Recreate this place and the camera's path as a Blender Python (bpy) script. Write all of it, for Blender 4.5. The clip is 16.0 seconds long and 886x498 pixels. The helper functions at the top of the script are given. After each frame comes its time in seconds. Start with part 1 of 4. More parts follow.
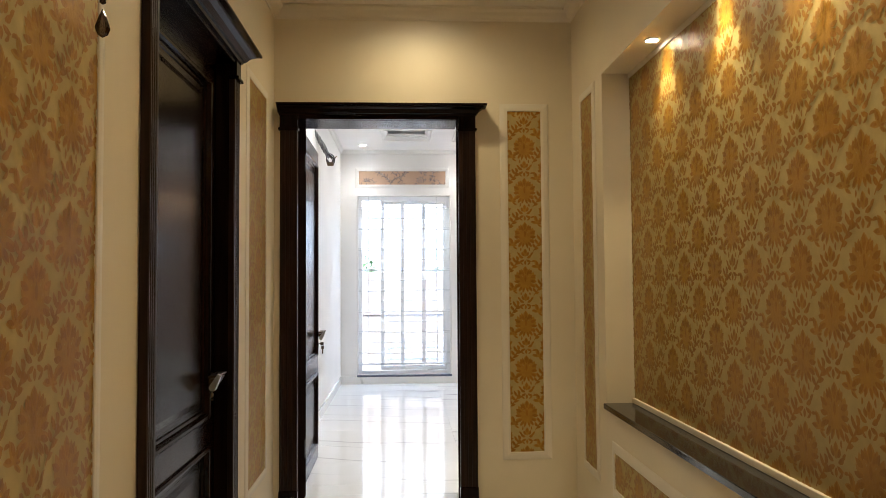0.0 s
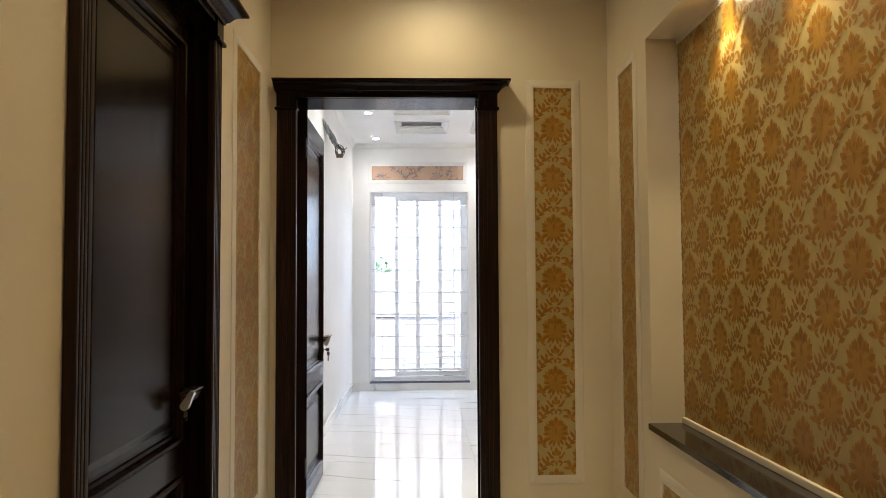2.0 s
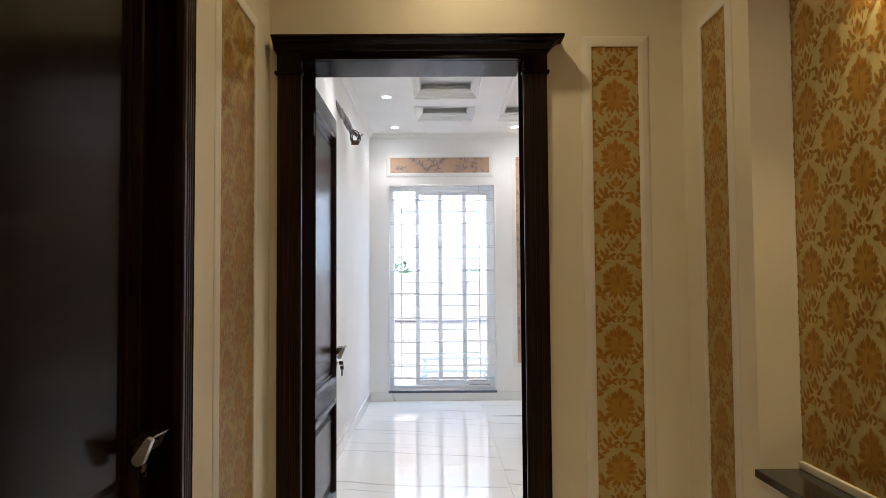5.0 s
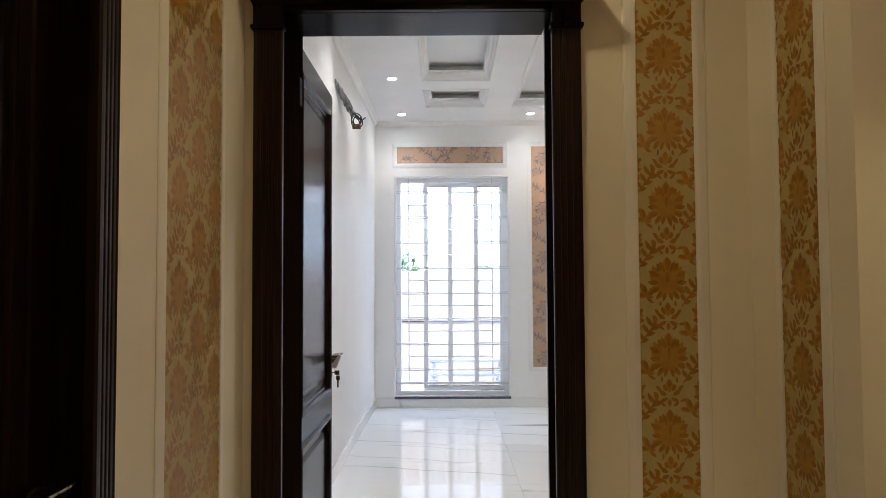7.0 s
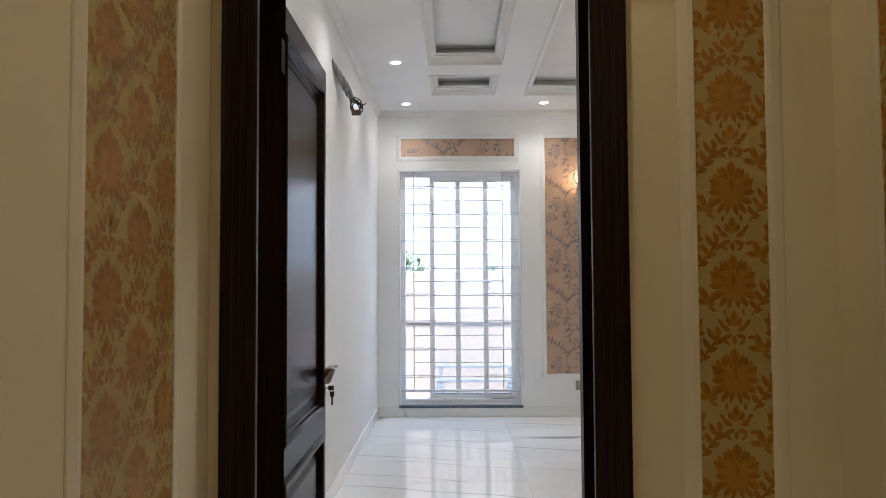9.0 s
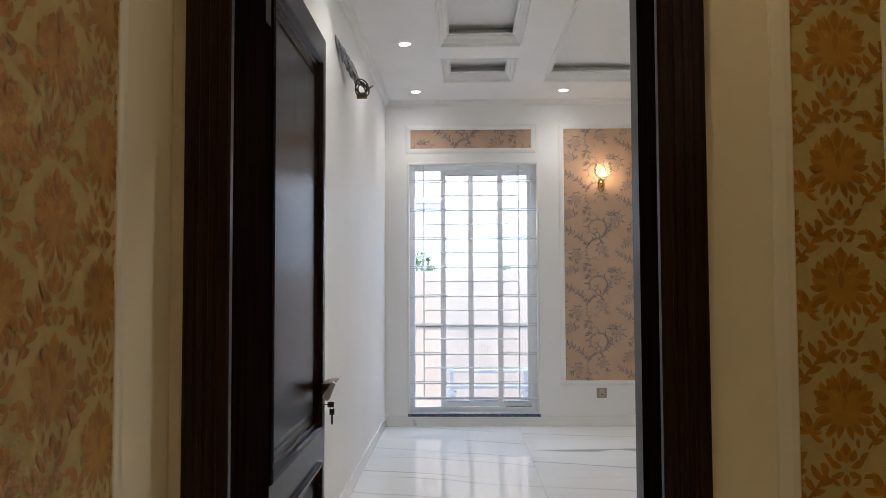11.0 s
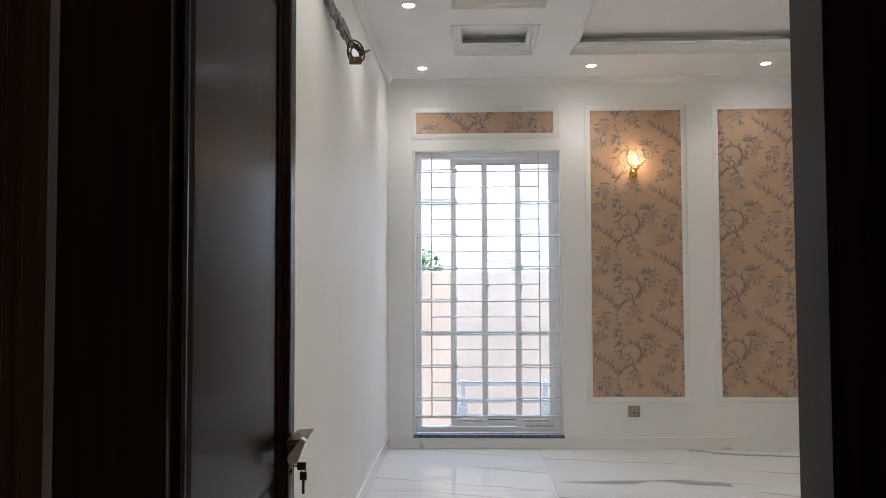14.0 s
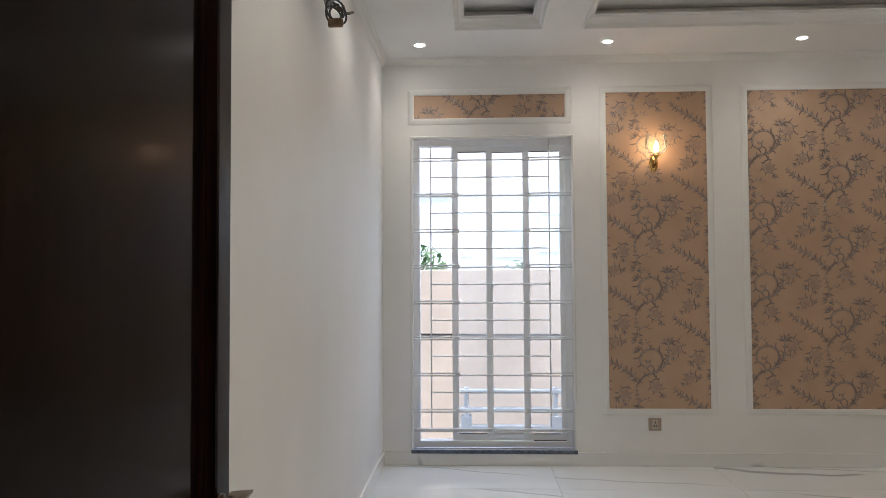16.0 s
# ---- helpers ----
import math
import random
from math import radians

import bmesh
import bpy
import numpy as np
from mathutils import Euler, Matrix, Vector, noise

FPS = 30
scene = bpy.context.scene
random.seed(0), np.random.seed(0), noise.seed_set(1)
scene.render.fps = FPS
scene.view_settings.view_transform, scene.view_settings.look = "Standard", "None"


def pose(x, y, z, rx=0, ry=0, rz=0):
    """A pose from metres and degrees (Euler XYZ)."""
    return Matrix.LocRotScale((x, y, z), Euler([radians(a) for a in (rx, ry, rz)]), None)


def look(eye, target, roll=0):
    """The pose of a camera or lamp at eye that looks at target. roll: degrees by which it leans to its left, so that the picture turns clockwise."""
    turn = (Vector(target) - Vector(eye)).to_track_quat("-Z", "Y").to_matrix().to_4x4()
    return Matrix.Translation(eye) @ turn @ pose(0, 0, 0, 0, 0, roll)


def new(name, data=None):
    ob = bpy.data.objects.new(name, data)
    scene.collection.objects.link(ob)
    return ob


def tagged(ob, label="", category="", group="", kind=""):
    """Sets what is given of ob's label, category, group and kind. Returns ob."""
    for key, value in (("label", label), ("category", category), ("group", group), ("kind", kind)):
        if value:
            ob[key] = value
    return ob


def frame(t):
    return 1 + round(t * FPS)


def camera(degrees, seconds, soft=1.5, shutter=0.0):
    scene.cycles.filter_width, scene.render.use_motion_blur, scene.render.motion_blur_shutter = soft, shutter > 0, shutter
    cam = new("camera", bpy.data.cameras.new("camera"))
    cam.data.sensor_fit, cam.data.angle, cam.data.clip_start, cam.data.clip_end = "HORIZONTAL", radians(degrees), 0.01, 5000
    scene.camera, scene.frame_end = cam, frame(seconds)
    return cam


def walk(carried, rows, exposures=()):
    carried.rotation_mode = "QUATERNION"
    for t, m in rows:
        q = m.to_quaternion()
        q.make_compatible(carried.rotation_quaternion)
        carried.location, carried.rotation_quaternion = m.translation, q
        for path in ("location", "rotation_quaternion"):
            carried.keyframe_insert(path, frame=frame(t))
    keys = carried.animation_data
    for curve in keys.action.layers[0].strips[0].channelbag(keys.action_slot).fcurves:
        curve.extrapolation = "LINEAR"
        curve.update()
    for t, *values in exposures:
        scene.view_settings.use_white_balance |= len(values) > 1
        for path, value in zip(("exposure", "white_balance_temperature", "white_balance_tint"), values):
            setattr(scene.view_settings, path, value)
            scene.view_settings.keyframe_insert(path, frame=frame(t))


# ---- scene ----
cam = camera(62.2, 16.0, soft=0.9)
PATH = [
    (0, (0.117, -0.043, 1.359), (0.224, 1.952, 1.444), -0.4),
    (0.5, (0.11, 0.076, 1.356), (0.209, 2.072, 1.441), -0.3),
    (1, (0.115, 0.196, 1.351), (0.204, 2.192, 1.436), -0.4),
    (1.5, (0.134, 0.345, 1.342), (0.208, 2.341, 1.431), -0.3),
    (2, (0.143, 0.483, 1.344), (0.203, 2.48, 1.435), -0.3),
    (2.5, (0.132, 0.609, 1.355), (0.183, 2.606, 1.446), -0.2),
    (3, (0.116, 0.728, 1.366), (0.155, 2.726, 1.457), -0.3),
    (3.5, (0.087, 0.847, 1.367), (0.119, 2.845, 1.458), -0.2),
    (4, (0.064, 0.959, 1.356), (0.092, 2.957, 1.449), -0.3),
    (6.5, (0.088, 1.643, 1.359), (0.08, 3.641, 1.447), -0.3),
    (7, (0.072, 1.779, 1.358), (0.06, 3.778, 1.445), -0.3),
    (7.5, (0.049, 1.898, 1.365), (0.038, 3.896, 1.45), -0.3),
    (8, (0.043, 2.021, 1.372), (0.027, 4.019, 1.455), -0.3),
    (8.5, (0.059, 2.134, 1.344), (0.035, 4.132, 1.436), -0.3),
    (9, (0.05, 2.28, 1.367), (0.023, 4.278, 1.454), -0.3),
    (11.5, (0.003, 2.87, 1.366), (-0.052, 4.867, 1.454), -0.2),
    (12, (0.004, 3.019, 1.377), (-0.056, 5.017, 1.461), -0.2),
    (12.5, (0.007, 3.167, 1.388), (-0.057, 5.164, 1.472), -0.2),
    (13, (0.007, 3.301, 1.395), (-0.062, 5.298, 1.479), -0.3),
    (13.5, (-0.018, 3.44, 1.392), (-0.086, 5.437, 1.478), -0.2),
    (14, (-0.035, 3.571, 1.409), (-0.105, 5.568, 1.491), -0.2),
    (14.5, (-0.055, 3.702, 1.407), (-0.126, 5.699, 1.49), -0.2),
    (15, (-0.055, 3.831, 1.421), (-0.128, 5.828, 1.499), -0.3),
    (15.5, (-0.042, 3.98, 1.431), (-0.12, 5.977, 1.504), -0.3),
    (16, (-0.014, 4.141, 1.428), (-0.1, 6.137, 1.502), -0.3),

]
EXPO = [(0.0, 2.98, 5800, 10), (3.5, 2.78, 5700, 10), (7.0, 2.52, 5650, 10), (9.0, 2.25, 5700, 10), (12.5, 2.08, 5900, 10), (14.5, 1.95, 6050, 10), (16.0, 1.80, 6150, 10)]
walk(cam, [(t, look(eye, target, roll)) for t, eye, target, roll in PATH], EXPO)

# ---- daylight ----
world = bpy.data.worlds.new("sky")
scene.world = world
world.use_nodes = True
sky = world.node_tree.nodes.new("ShaderNodeTexSky")
sky.sky_type, sky.sun_disc = "NISHITA", False
sky.dust_density, sky.air_density = 1.6, 1.0
sky.sun_elevation, sky.sun_rotation = radians(65), radians(148)
world.node_tree.links.new(sky.outputs[0], world.node_tree.nodes["Background"].inputs[0])
world.node_tree.nodes["Background"].inputs[1].default_value = 0.15
sun = new("sun", bpy.data.lights.new("sun", "SUN"))
sun.data.energy, sun.data.angle, sun.data.color = 1.7, radians(0.5), (1.0, 0.95, 0.88)
sun.matrix_world = look((2.5, 0, 10), (0, 4, 0))

WARM, SOFT_WARM = (1.0, 0.77, 0.40), (1.0, 0.905, 0.76)
HALL_SPOT, NICHE_SPOT, ROOM_SPOT, SCONCE_W = 4.3, 2.9, 8.0, 0.21


# added fill lamp, out of sight above the window, boosts sky light in the bedroom
sky_fill = new("window_sky_fill", bpy.data.lights.new("window_sky_fill", "AREA"))
sky_fill.data.shape, sky_fill.data.size, sky_fill.data.size_y = "RECTANGLE", 1.2, 0.30
sky_fill.data.energy, sky_fill.data.color = 10.0, (0.80, 0.90, 1.0)
sky_fill.matrix_world = look((0.12, 10.22, 2.78), (0.12, 8.5, 0.3))

# ---- materials ----
def nodes_of(name):
    m = bpy.data.materials.new(name)
    m.use_nodes = True
    nt = m.node_tree
    return m, nt, nt.nodes["Principled BSDF"]


def mat(name, dark, light, scale=8.0, rough=0.5, metal=0.0, bump=0.0, stretch=(1, 1, 1), coat=0.0, vary=0.0, fine=90.0, spec=0.5):
    """Two tones mixed by noise, with roughness that varies and a fine relief."""
    m, nt, b = nodes_of(name)
    n, l = nt.nodes, nt.links
    tc, mp = n.new("ShaderNodeTexCoord"), n.new("ShaderNodeMapping")
    mp.inputs["Scale"].default_value = stretch
    l.new(tc.outputs["Object"], mp.inputs[0])
    big, small = n.new("ShaderNodeTexNoise"), n.new("ShaderNodeTexNoise")
    big.inputs["Scale"].default_value, big.inputs["Detail"].default_value = scale, 6
    small.inputs["Scale"].default_value, small.inputs["Detail"].default_value = fine, 3
    for k in (big, small):
        l.new(mp.outputs[0], k.inputs["Vector"])
    ramp = n.new("ShaderNodeMapRange")
    ramp.inputs["From Min"].default_value, ramp.inputs["From Max"].default_value = 0.3, 0.7
    l.new(big.outputs["Fac"], ramp.inputs["Value"])
    mix = n.new("ShaderNodeMix")
    mix.data_type = "RGBA"
    mix.inputs[6].default_value, mix.inputs[7].default_value = (*dark, 1), (*light, 1)
    l.new(ramp.outputs[0], mix.inputs[0])
    l.new(mix.outputs[2], b.inputs["Base Color"])
    rr = n.new("ShaderNodeMapRange")
    rr.inputs["To Min"].default_value, rr.inputs["To Max"].default_value = max(rough - 0.06 - vary, 0.02), rough + 0.06 + vary
    l.new(big.outputs["Fac"], rr.inputs["Value"])
    l.new(rr.outputs[0], b.inputs["Roughness"])
    b.inputs["Metallic"].default_value = metal
    b.inputs["Coat Weight"].default_value = coat
    b.inputs["Coat Roughness"].default_value = 0.12
    b.inputs["Specular IOR Level"].default_value = spec
    if bump:
        bp = n.new("ShaderNodeBump")
        bp.inputs["Strength"].default_value, bp.inputs["Distance"].default_value = bump, 0.002
        l.new(small.outputs["Fac"], bp.inputs["Height"])
        l.new(bp.outputs[0], b.inputs["Normal"])
    return m


def glow(name, colour, strength):
    m, nt, b = nodes_of(name)
    b.inputs["Base Color"].default_value = (*colour, 1)
    b.inputs["Emission Color"].default_value = (*colour, 1)
    b.inputs["Emission Strength"].default_value = strength
    return m


def glass(name, tint, rough=0.0, milk=0.0):
    m, nt, b = nodes_of(name)
    n, l = nt.nodes, nt.links
    clear, gloss, mix, fres = n.new("ShaderNodeBsdfTransparent"), n.new("ShaderNodeBsdfGlossy"), n.new("ShaderNodeMixShader"), n.new("ShaderNodeFresnel")
    clear.inputs[0].default_value = (*tint, 1)
    gloss.inputs["Roughness"].default_value = rough
    l.new(fres.outputs[0], mix.inputs[0])
    l.new(clear.outputs[0], mix.inputs[1])
    l.new(gloss.outputs[0], mix.inputs[2])
    last = mix
    if milk:
        film, both = n.new("ShaderNodeBsdfTranslucent"), n.new("ShaderNodeMixShader")
        film.inputs[0].default_value = (0.95, 0.93, 0.91, 1)
        fres.inputs[0].default_value = 1.3
        both.inputs[0].default_value = milk
        l.new(mix.outputs[0], both.inputs[1])
        l.new(film.outputs[0], both.inputs[2])
        last = both
    l.new(last.outputs[0], n["Material Output"].inputs[0])
    return m


def marble(name, tilt=(0, 0, 12)):
    """White porcelain with grey veins that lie nearly across the room; each tile is cut from another place of the slab."""
    m, nt, b = nodes_of(name)
    n, l = nt.nodes, nt.links
    tc, info, mp = n.new("ShaderNodeTexCoord"), n.new("ShaderNodeObjectInfo"), n.new("ShaderNodeMapping")
    mul = n.new("ShaderNodeMath")
    mul.operation = "MULTIPLY"
    mul.inputs[1].default_value = 37.0
    l.new(info.outputs["Random"], mul.inputs[0])
    add = n.new("ShaderNodeVectorMath")
    l.new(tc.outputs["Object"], mp.inputs[0])
    mp.inputs["Rotation"].default_value = (0, 0, radians(14))
    mp.inputs["Scale"].default_value = (0.40, 2.3, 2.3)
    l.new(mp.outputs[0], add.inputs[0])
    l.new(mul.outputs[0], add.inputs[1])

    def noise_at(scale, detail, distortion=0.0):
        k = n.new("ShaderNodeTexNoise")
        k.inputs["Scale"].default_value, k.inputs["Detail"].default_value, k.inputs["Distortion"].default_value = scale, detail, distortion
        l.new(add.outputs[0], k.inputs["Vector"])
        return k.outputs["Fac"]

    def math(op, a, c):
        k = n.new("ShaderNodeMath")
        k.operation = op
        for i, v in enumerate((a, c)):
            if isinstance(v, (int, float)):
                k.inputs[i].default_value = v
            elif v is not None:
                l.new(v, k.inputs[i])
        return k.outputs[0]

    def span(v, a, c, lo, hi):
        k = n.new("ShaderNodeMapRange")
        for i, x in zip((1, 2, 3, 4), (a, c, lo, hi)):
            k.inputs[i].default_value = x
        l.new(v, k.inputs[0])
        return k.outputs[0]

    flat = n.new("ShaderNodeMapping")
    flat.inputs["Rotation"].default_value = [radians(k) for k in tilt]
    shift = n.new("ShaderNodeVectorMath")
    l.new(tc.outputs["Object"], flat.inputs[0])
    l.new(flat.outputs[0], shift.inputs[0])
    l.new(mul.outputs[0], shift.inputs[1])

    def bands(scale, distortion, detail_scale):
        k = n.new("ShaderNodeTexWave")
        k.bands_direction = "Y"
        for name_, v in (("Scale", scale), ("Distortion", distortion), ("Detail", 3.0), ("Detail Scale", detail_scale), ("Detail Roughness", 0.55)):
            k.inputs[name_].default_value = v
        l.new(shift.outputs[0], k.inputs["Vector"])
        return k.outputs["Fac"]

    ridge = math("SUBTRACT", 1.0, bands(0.75, 3.2, 0.9))
    sparse = span(noise_at(0.8, 2), 0.47, 0.60, 0.0, 1.0)
    thin = math("MULTIPLY", span(ridge, 0.0, 0.014, 0.50, 0.0), sparse)
    ridge2 = math("SUBTRACT", 1.0, bands(0.42, 5.0, 1.3))
    thick = math("MULTIPLY", span(ridge2, 0.0, 0.06, 0.75, 0.0), span(noise_at(1.3, 2), 0.60, 0.66, 0.0, 1.0))
    cloud = span(noise_at(0.8, 5), 0.35, 0.75, 0.0, 0.10)
    vein = math("MINIMUM", math("ADD", math("MAXIMUM", thin, thick), cloud), 0.85)
    mix = n.new("ShaderNodeMix")
    mix.data_type = "RGBA"
    mix.inputs[6].default_value, mix.inputs[7].default_value = (0.84, 0.84, 0.835, 1), (0.26, 0.26, 0.27, 1)
    l.new(vein, mix.inputs[0])
    l.new(mix.outputs[2], b.inputs["Base Color"])
    b.inputs["Roughness"].default_value = 0.07
    return m


WALL_CREAM = mat("cream wall paint", (0.75, 0.650, 0.475), (0.81, 0.710, 0.525), 1.6, 0.55, bump=0.12, fine=160)
WALL_WHITE = mat("white wall paint", (0.81, 0.805, 0.795), (0.86, 0.855, 0.845), 1.4, 0.55, bump=0.10, fine=160)
MOULD_CREAM = mat("cream gloss moulding", (0.76, 0.68, 0.54), (0.82, 0.74, 0.60), 3, 0.4, bump=0.05)
MOULD_WHITE = mat("white moulding", (0.78, 0.775, 0.76), (0.84, 0.835, 0.82), 3, 0.45, bump=0.05)
CEIL = mat("ceiling paint", (0.82, 0.815, 0.81), (0.87, 0.865, 0.86), 2, 0.6, bump=0.06, fine=120)
CEIL_CREAM = mat("hall ceiling paint", (0.76, 0.70, 0.58), (0.82, 0.76, 0.63), 2, 0.6, bump=0.06, fine=120)
WOOD = mat("dark polished wood", (0.003, 0.0016, 0.0012), (0.013, 0.0045, 0.0026), 4, 0.24, bump=0.05, stretch=(9, 9, 0.7), fine=30, coat=0.10, spec=0.06)
WOOD_H = mat("dark polished wood across", (0.003, 0.0016, 0.0012), (0.013, 0.0045, 0.0026), 4, 0.24, bump=0.05, stretch=(0.7, 9, 9), fine=30, coat=0.10, spec=0.06)
# lining wood with its reflection taken out, to keep the shaded jambs dark
WOOD_MATT = mat("sheenless shaded lining", (0.004, 0.0022, 0.0016), (0.012, 0.006, 0.004), 4, 0.65, bump=0.08, stretch=(9, 9, 0.7), fine=30, spec=0.0)
HINGE = mat("blackened hinge", (0.012, 0.010, 0.008), (0.03, 0.024, 0.018), 30, 0.6, 0.0, spec=0.1)
WOOD_SATIN = mat("satin dark casing wood", (0.008, 0.0036, 0.0020), (0.026, 0.0105, 0.0052), 4, 0.36, bump=0.05, stretch=(9, 9, 0.7), fine=30, spec=0.20)
PAPER_GOLD = mat("champagne wallpaper", (0.48, 0.362, 0.132), (0.55, 0.418, 0.160), 30, 0.58, 0.1, bump=0.10, fine=420)
PRINT_GOLD = mat("gold foil print", (0.315, 0.138, 0.008), (0.44, 0.205, 0.014), 26, 0.34, 0.25, bump=0.5, fine=110, vary=0.06)
PRINT_PALE = mat("pale gold print", (0.40, 0.200, 0.018), (0.49, 0.262, 0.028), 26, 0.36, 0.2, bump=0.4, fine=110, vary=0.05)
PAPER_PEACH = mat("peach wallpaper", (0.49, 0.325, 0.222), (0.56, 0.375, 0.262), 5, 0.6, bump=0.2, fine=380)
PRINT_SLATE = mat("slate scroll print", (0.175, 0.140, 0.134), (0.310, 0.236, 0.202), 24, 0.5, 0.1, bump=0.2, fine=300)
PRINT_WASH = mat("mauve grey scroll wash", (0.365, 0.262, 0.215), (0.470, 0.325, 0.240), 30, 0.55, 0.0, bump=0.2, fine=300)
PRINT_LIGHT = mat("pale scroll highlight", (0.48, 0.42, 0.38), (0.62, 0.55, 0.5), 30, 0.45, 0.1)
GRANITE = mat("black granite", (0.010, 0.010, 0.011), (0.035, 0.035, 0.038), 60, 0.12, bump=0.02, fine=300)
SILL = mat("blue grey granite", (0.06, 0.07, 0.10), (0.12, 0.14, 0.19), 50, 0.28, fine=300)
MARBLE = marble("veined white porcelain")
MARBLE_EDGE = marble("veined white skirting", (35, 25, 62))
GROUT = mat("grey grout", (0.42, 0.42, 0.41), (0.52, 0.52, 0.50), 40, 0.8)
ALU = mat("white powder coat", (0.82, 0.83, 0.85), (0.87, 0.88, 0.90), 6, 0.4, bump=0.03)
STEEL_WHITE = mat("white painted steel", (0.62, 0.63, 0.65), (0.72, 0.73, 0.75), 12, 0.4)
CHROME = mat("brushed chrome", (0.75, 0.74, 0.72), (0.85, 0.84, 0.82), 10, 0.32, 0.85)
BRONZE = mat("antique bronze", (0.10, 0.07, 0.045), (0.20, 0.14, 0.085), 20, 0.28, 1.0)
BRASS = mat("polished brass", (0.55, 0.36, 0.14), (0.72, 0.50, 0.22), 20, 0.2, 1.0)
TRIM_WHITE = mat("white lamp trim", (0.8, 0.8, 0.79), (0.86, 0.86, 0.85), 20, 0.4)
DARK_PLASTIC = mat("black cable sheath", (0.015, 0.015, 0.016), (0.05, 0.05, 0.055), 30, 0.45, bump=0.3, fine=60)
GREY_SHEET = mat("grey plastic sheet", (0.06, 0.065, 0.07), (0.32, 0.33, 0.33), 26, 0.35, bump=0.6, fine=40)
SOCKET_TAN = mat("bronze grey socket plate", (0.30, 0.24, 0.19), (0.36, 0.29, 0.23), 12, 0.35)
SOCKET_LIGHT = mat("socket insert", (0.42, 0.36, 0.30), (0.50, 0.43, 0.36), 12, 0.4)
PANE = glass("window glass", (0.97, 0.98, 0.98), 0.0, 0.11)
SHADE_GLASS = glass("clear lamp glass", (0.98, 0.96, 0.93), 0.04, 0.03)
CRYSTAL = glass("smoky crystal", (0.35, 0.30, 0.26), 0.0)
LAMP_WARM = glow("warm lamp lens", (1.0, 0.86, 0.62), 14)
LAMP_WHITE = glow("white lamp lens", (1.0, 0.96, 0.90), 14)
FLAME = glow("flame bulb", (1.0, 0.66, 0.34), 8)
PLASTER_PEACH = mat("peach exterior render", (0.46, 0.375, 0.30), (0.54, 0.44, 0.355), 1.5, 0.85, bump=0.4, fine=80)
WHITE_EXT = mat("white exterior paint", (0.72, 0.72, 0.71), (0.80, 0.80, 0.79), 3, 0.7, bump=0.2)
PAVING = mat("pale concrete ground", (0.18, 0.155, 0.135), (0.24, 0.21, 0.185), 1.2, 0.85, bump=0.3, fine=70)
PLASTER_PALE = mat("pale pink facade paint", (0.70, 0.66, 0.64), (0.80, 0.77, 0.75), 0.9, 0.8, bump=0.2)
BLUE_GLASS = mat("pale blue window glass", (0.58, 0.70, 0.73), (0.68, 0.78, 0.80), 2, 0.4)
LEAF = mat("green leaves", (0.06, 0.12, 0.04), (0.12, 0.21, 0.08), 6, 0.6)
BARK = mat("grey brown bark", (0.10, 0.075, 0.05), (0.18, 0.14, 0.10), 12, 0.9, bump=0.6, stretch=(3, 3, 1))


# ---- mesh helpers ----
def box(bm, x0, x1, y0, y1, z0, z1, bevel=0.0):
    vs = [bm.verts.new((x, y, z)) for z in (z0, z1) for x, y in ((x0, y0), (x1, y0), (x1, y1), (x0, y1))]
    fs = [bm.faces.new([vs[i] for i in q]) for q in ((3, 2, 1, 0), (4, 5, 6, 7), (0, 1, 5, 4), (1, 2, 6, 5), (2, 3, 7, 6), (3, 0, 4, 7))]
    if bevel:
        bmesh.ops.bevel(bm, geom=list({e for f in fs for e in f.edges}), offset=bevel, segments=2, affect="EDGES", profile=0.5)
    return bm


def rings(bm, loops, closed=True, cap=True):
    """Joins loops of equal length into a skin."""
    rows = [[bm.verts.new(p) for p in loop] for loop in loops]
    k = len(rows[0])
    for a, b in zip(rows, rows[1:]):
        for i in range(k if closed else k - 1):
            j = (i + 1) % k
            bm.faces.new((a[i], a[j], b[j], b[i]))
    if cap and closed and k > 2:
        bm.faces.new(rows[0][::-1])
        bm.faces.new(rows[-1])
    return bm


def lathe(bm, profile, at=(0, 0, 0), axis="z", seg=24, cap=True):
    """Turns (radius, height) round an axis through at."""
    def put(r, h, a):
        c, s = r * math.cos(a), r * math.sin(a)
        v = {"z": (c, s, h), "x": (h, c, s), "y": (s, h, c)}[axis]
        return Vector(at) + Vector(v)
    return rings(bm, [[put(max(r, 1e-4), h, 2 * math.pi * i / seg) for i in range(seg)] for r, h in profile], cap=cap)


def tube(bm, pts, r, seg=8, r1=None):
    pts = [Vector(p) for p in pts]
    loops = []
    side = None
    for i, p in enumerate(pts):
        d = (pts[min(i + 1, len(pts) - 1)] - pts[max(i - 1, 0)]).normalized()
        if side is None:
            side = d.orthogonal().normalized()
        side = (side - d * side.dot(d)).normalized()
        up = d.cross(side)
        rad = r if r1 is None else r + (r1 - r) * i / (len(pts) - 1)
        loops.append([p + rad * (math.cos(2 * math.pi * k / seg) * side + math.sin(2 * math.pi * k / seg) * up) for k in range(seg)])
    return rings(bm, loops)


def ring_frame(bm, rect, profile, put):
    """A mitred frame round a rectangle: profile is (outset from the edge, height), put maps (u, v, height) to the place."""
    u0, v0, u1, v1 = rect
    rows = []
    for o, h in profile:
        rows.append([bm.verts.new(put(u, v, h)) for u, v in ((u0 - o, v0 - o), (u1 + o, v0 - o), (u1 + o, v1 + o), (u0 - o, v1 + o))])
    for a, b in zip(rows, rows[1:] + rows[:1]):
        for i in range(4):
            j = (i + 1) % 4
            bm.faces.new((a[i], a[j], b[j], b[i]))
    return bm


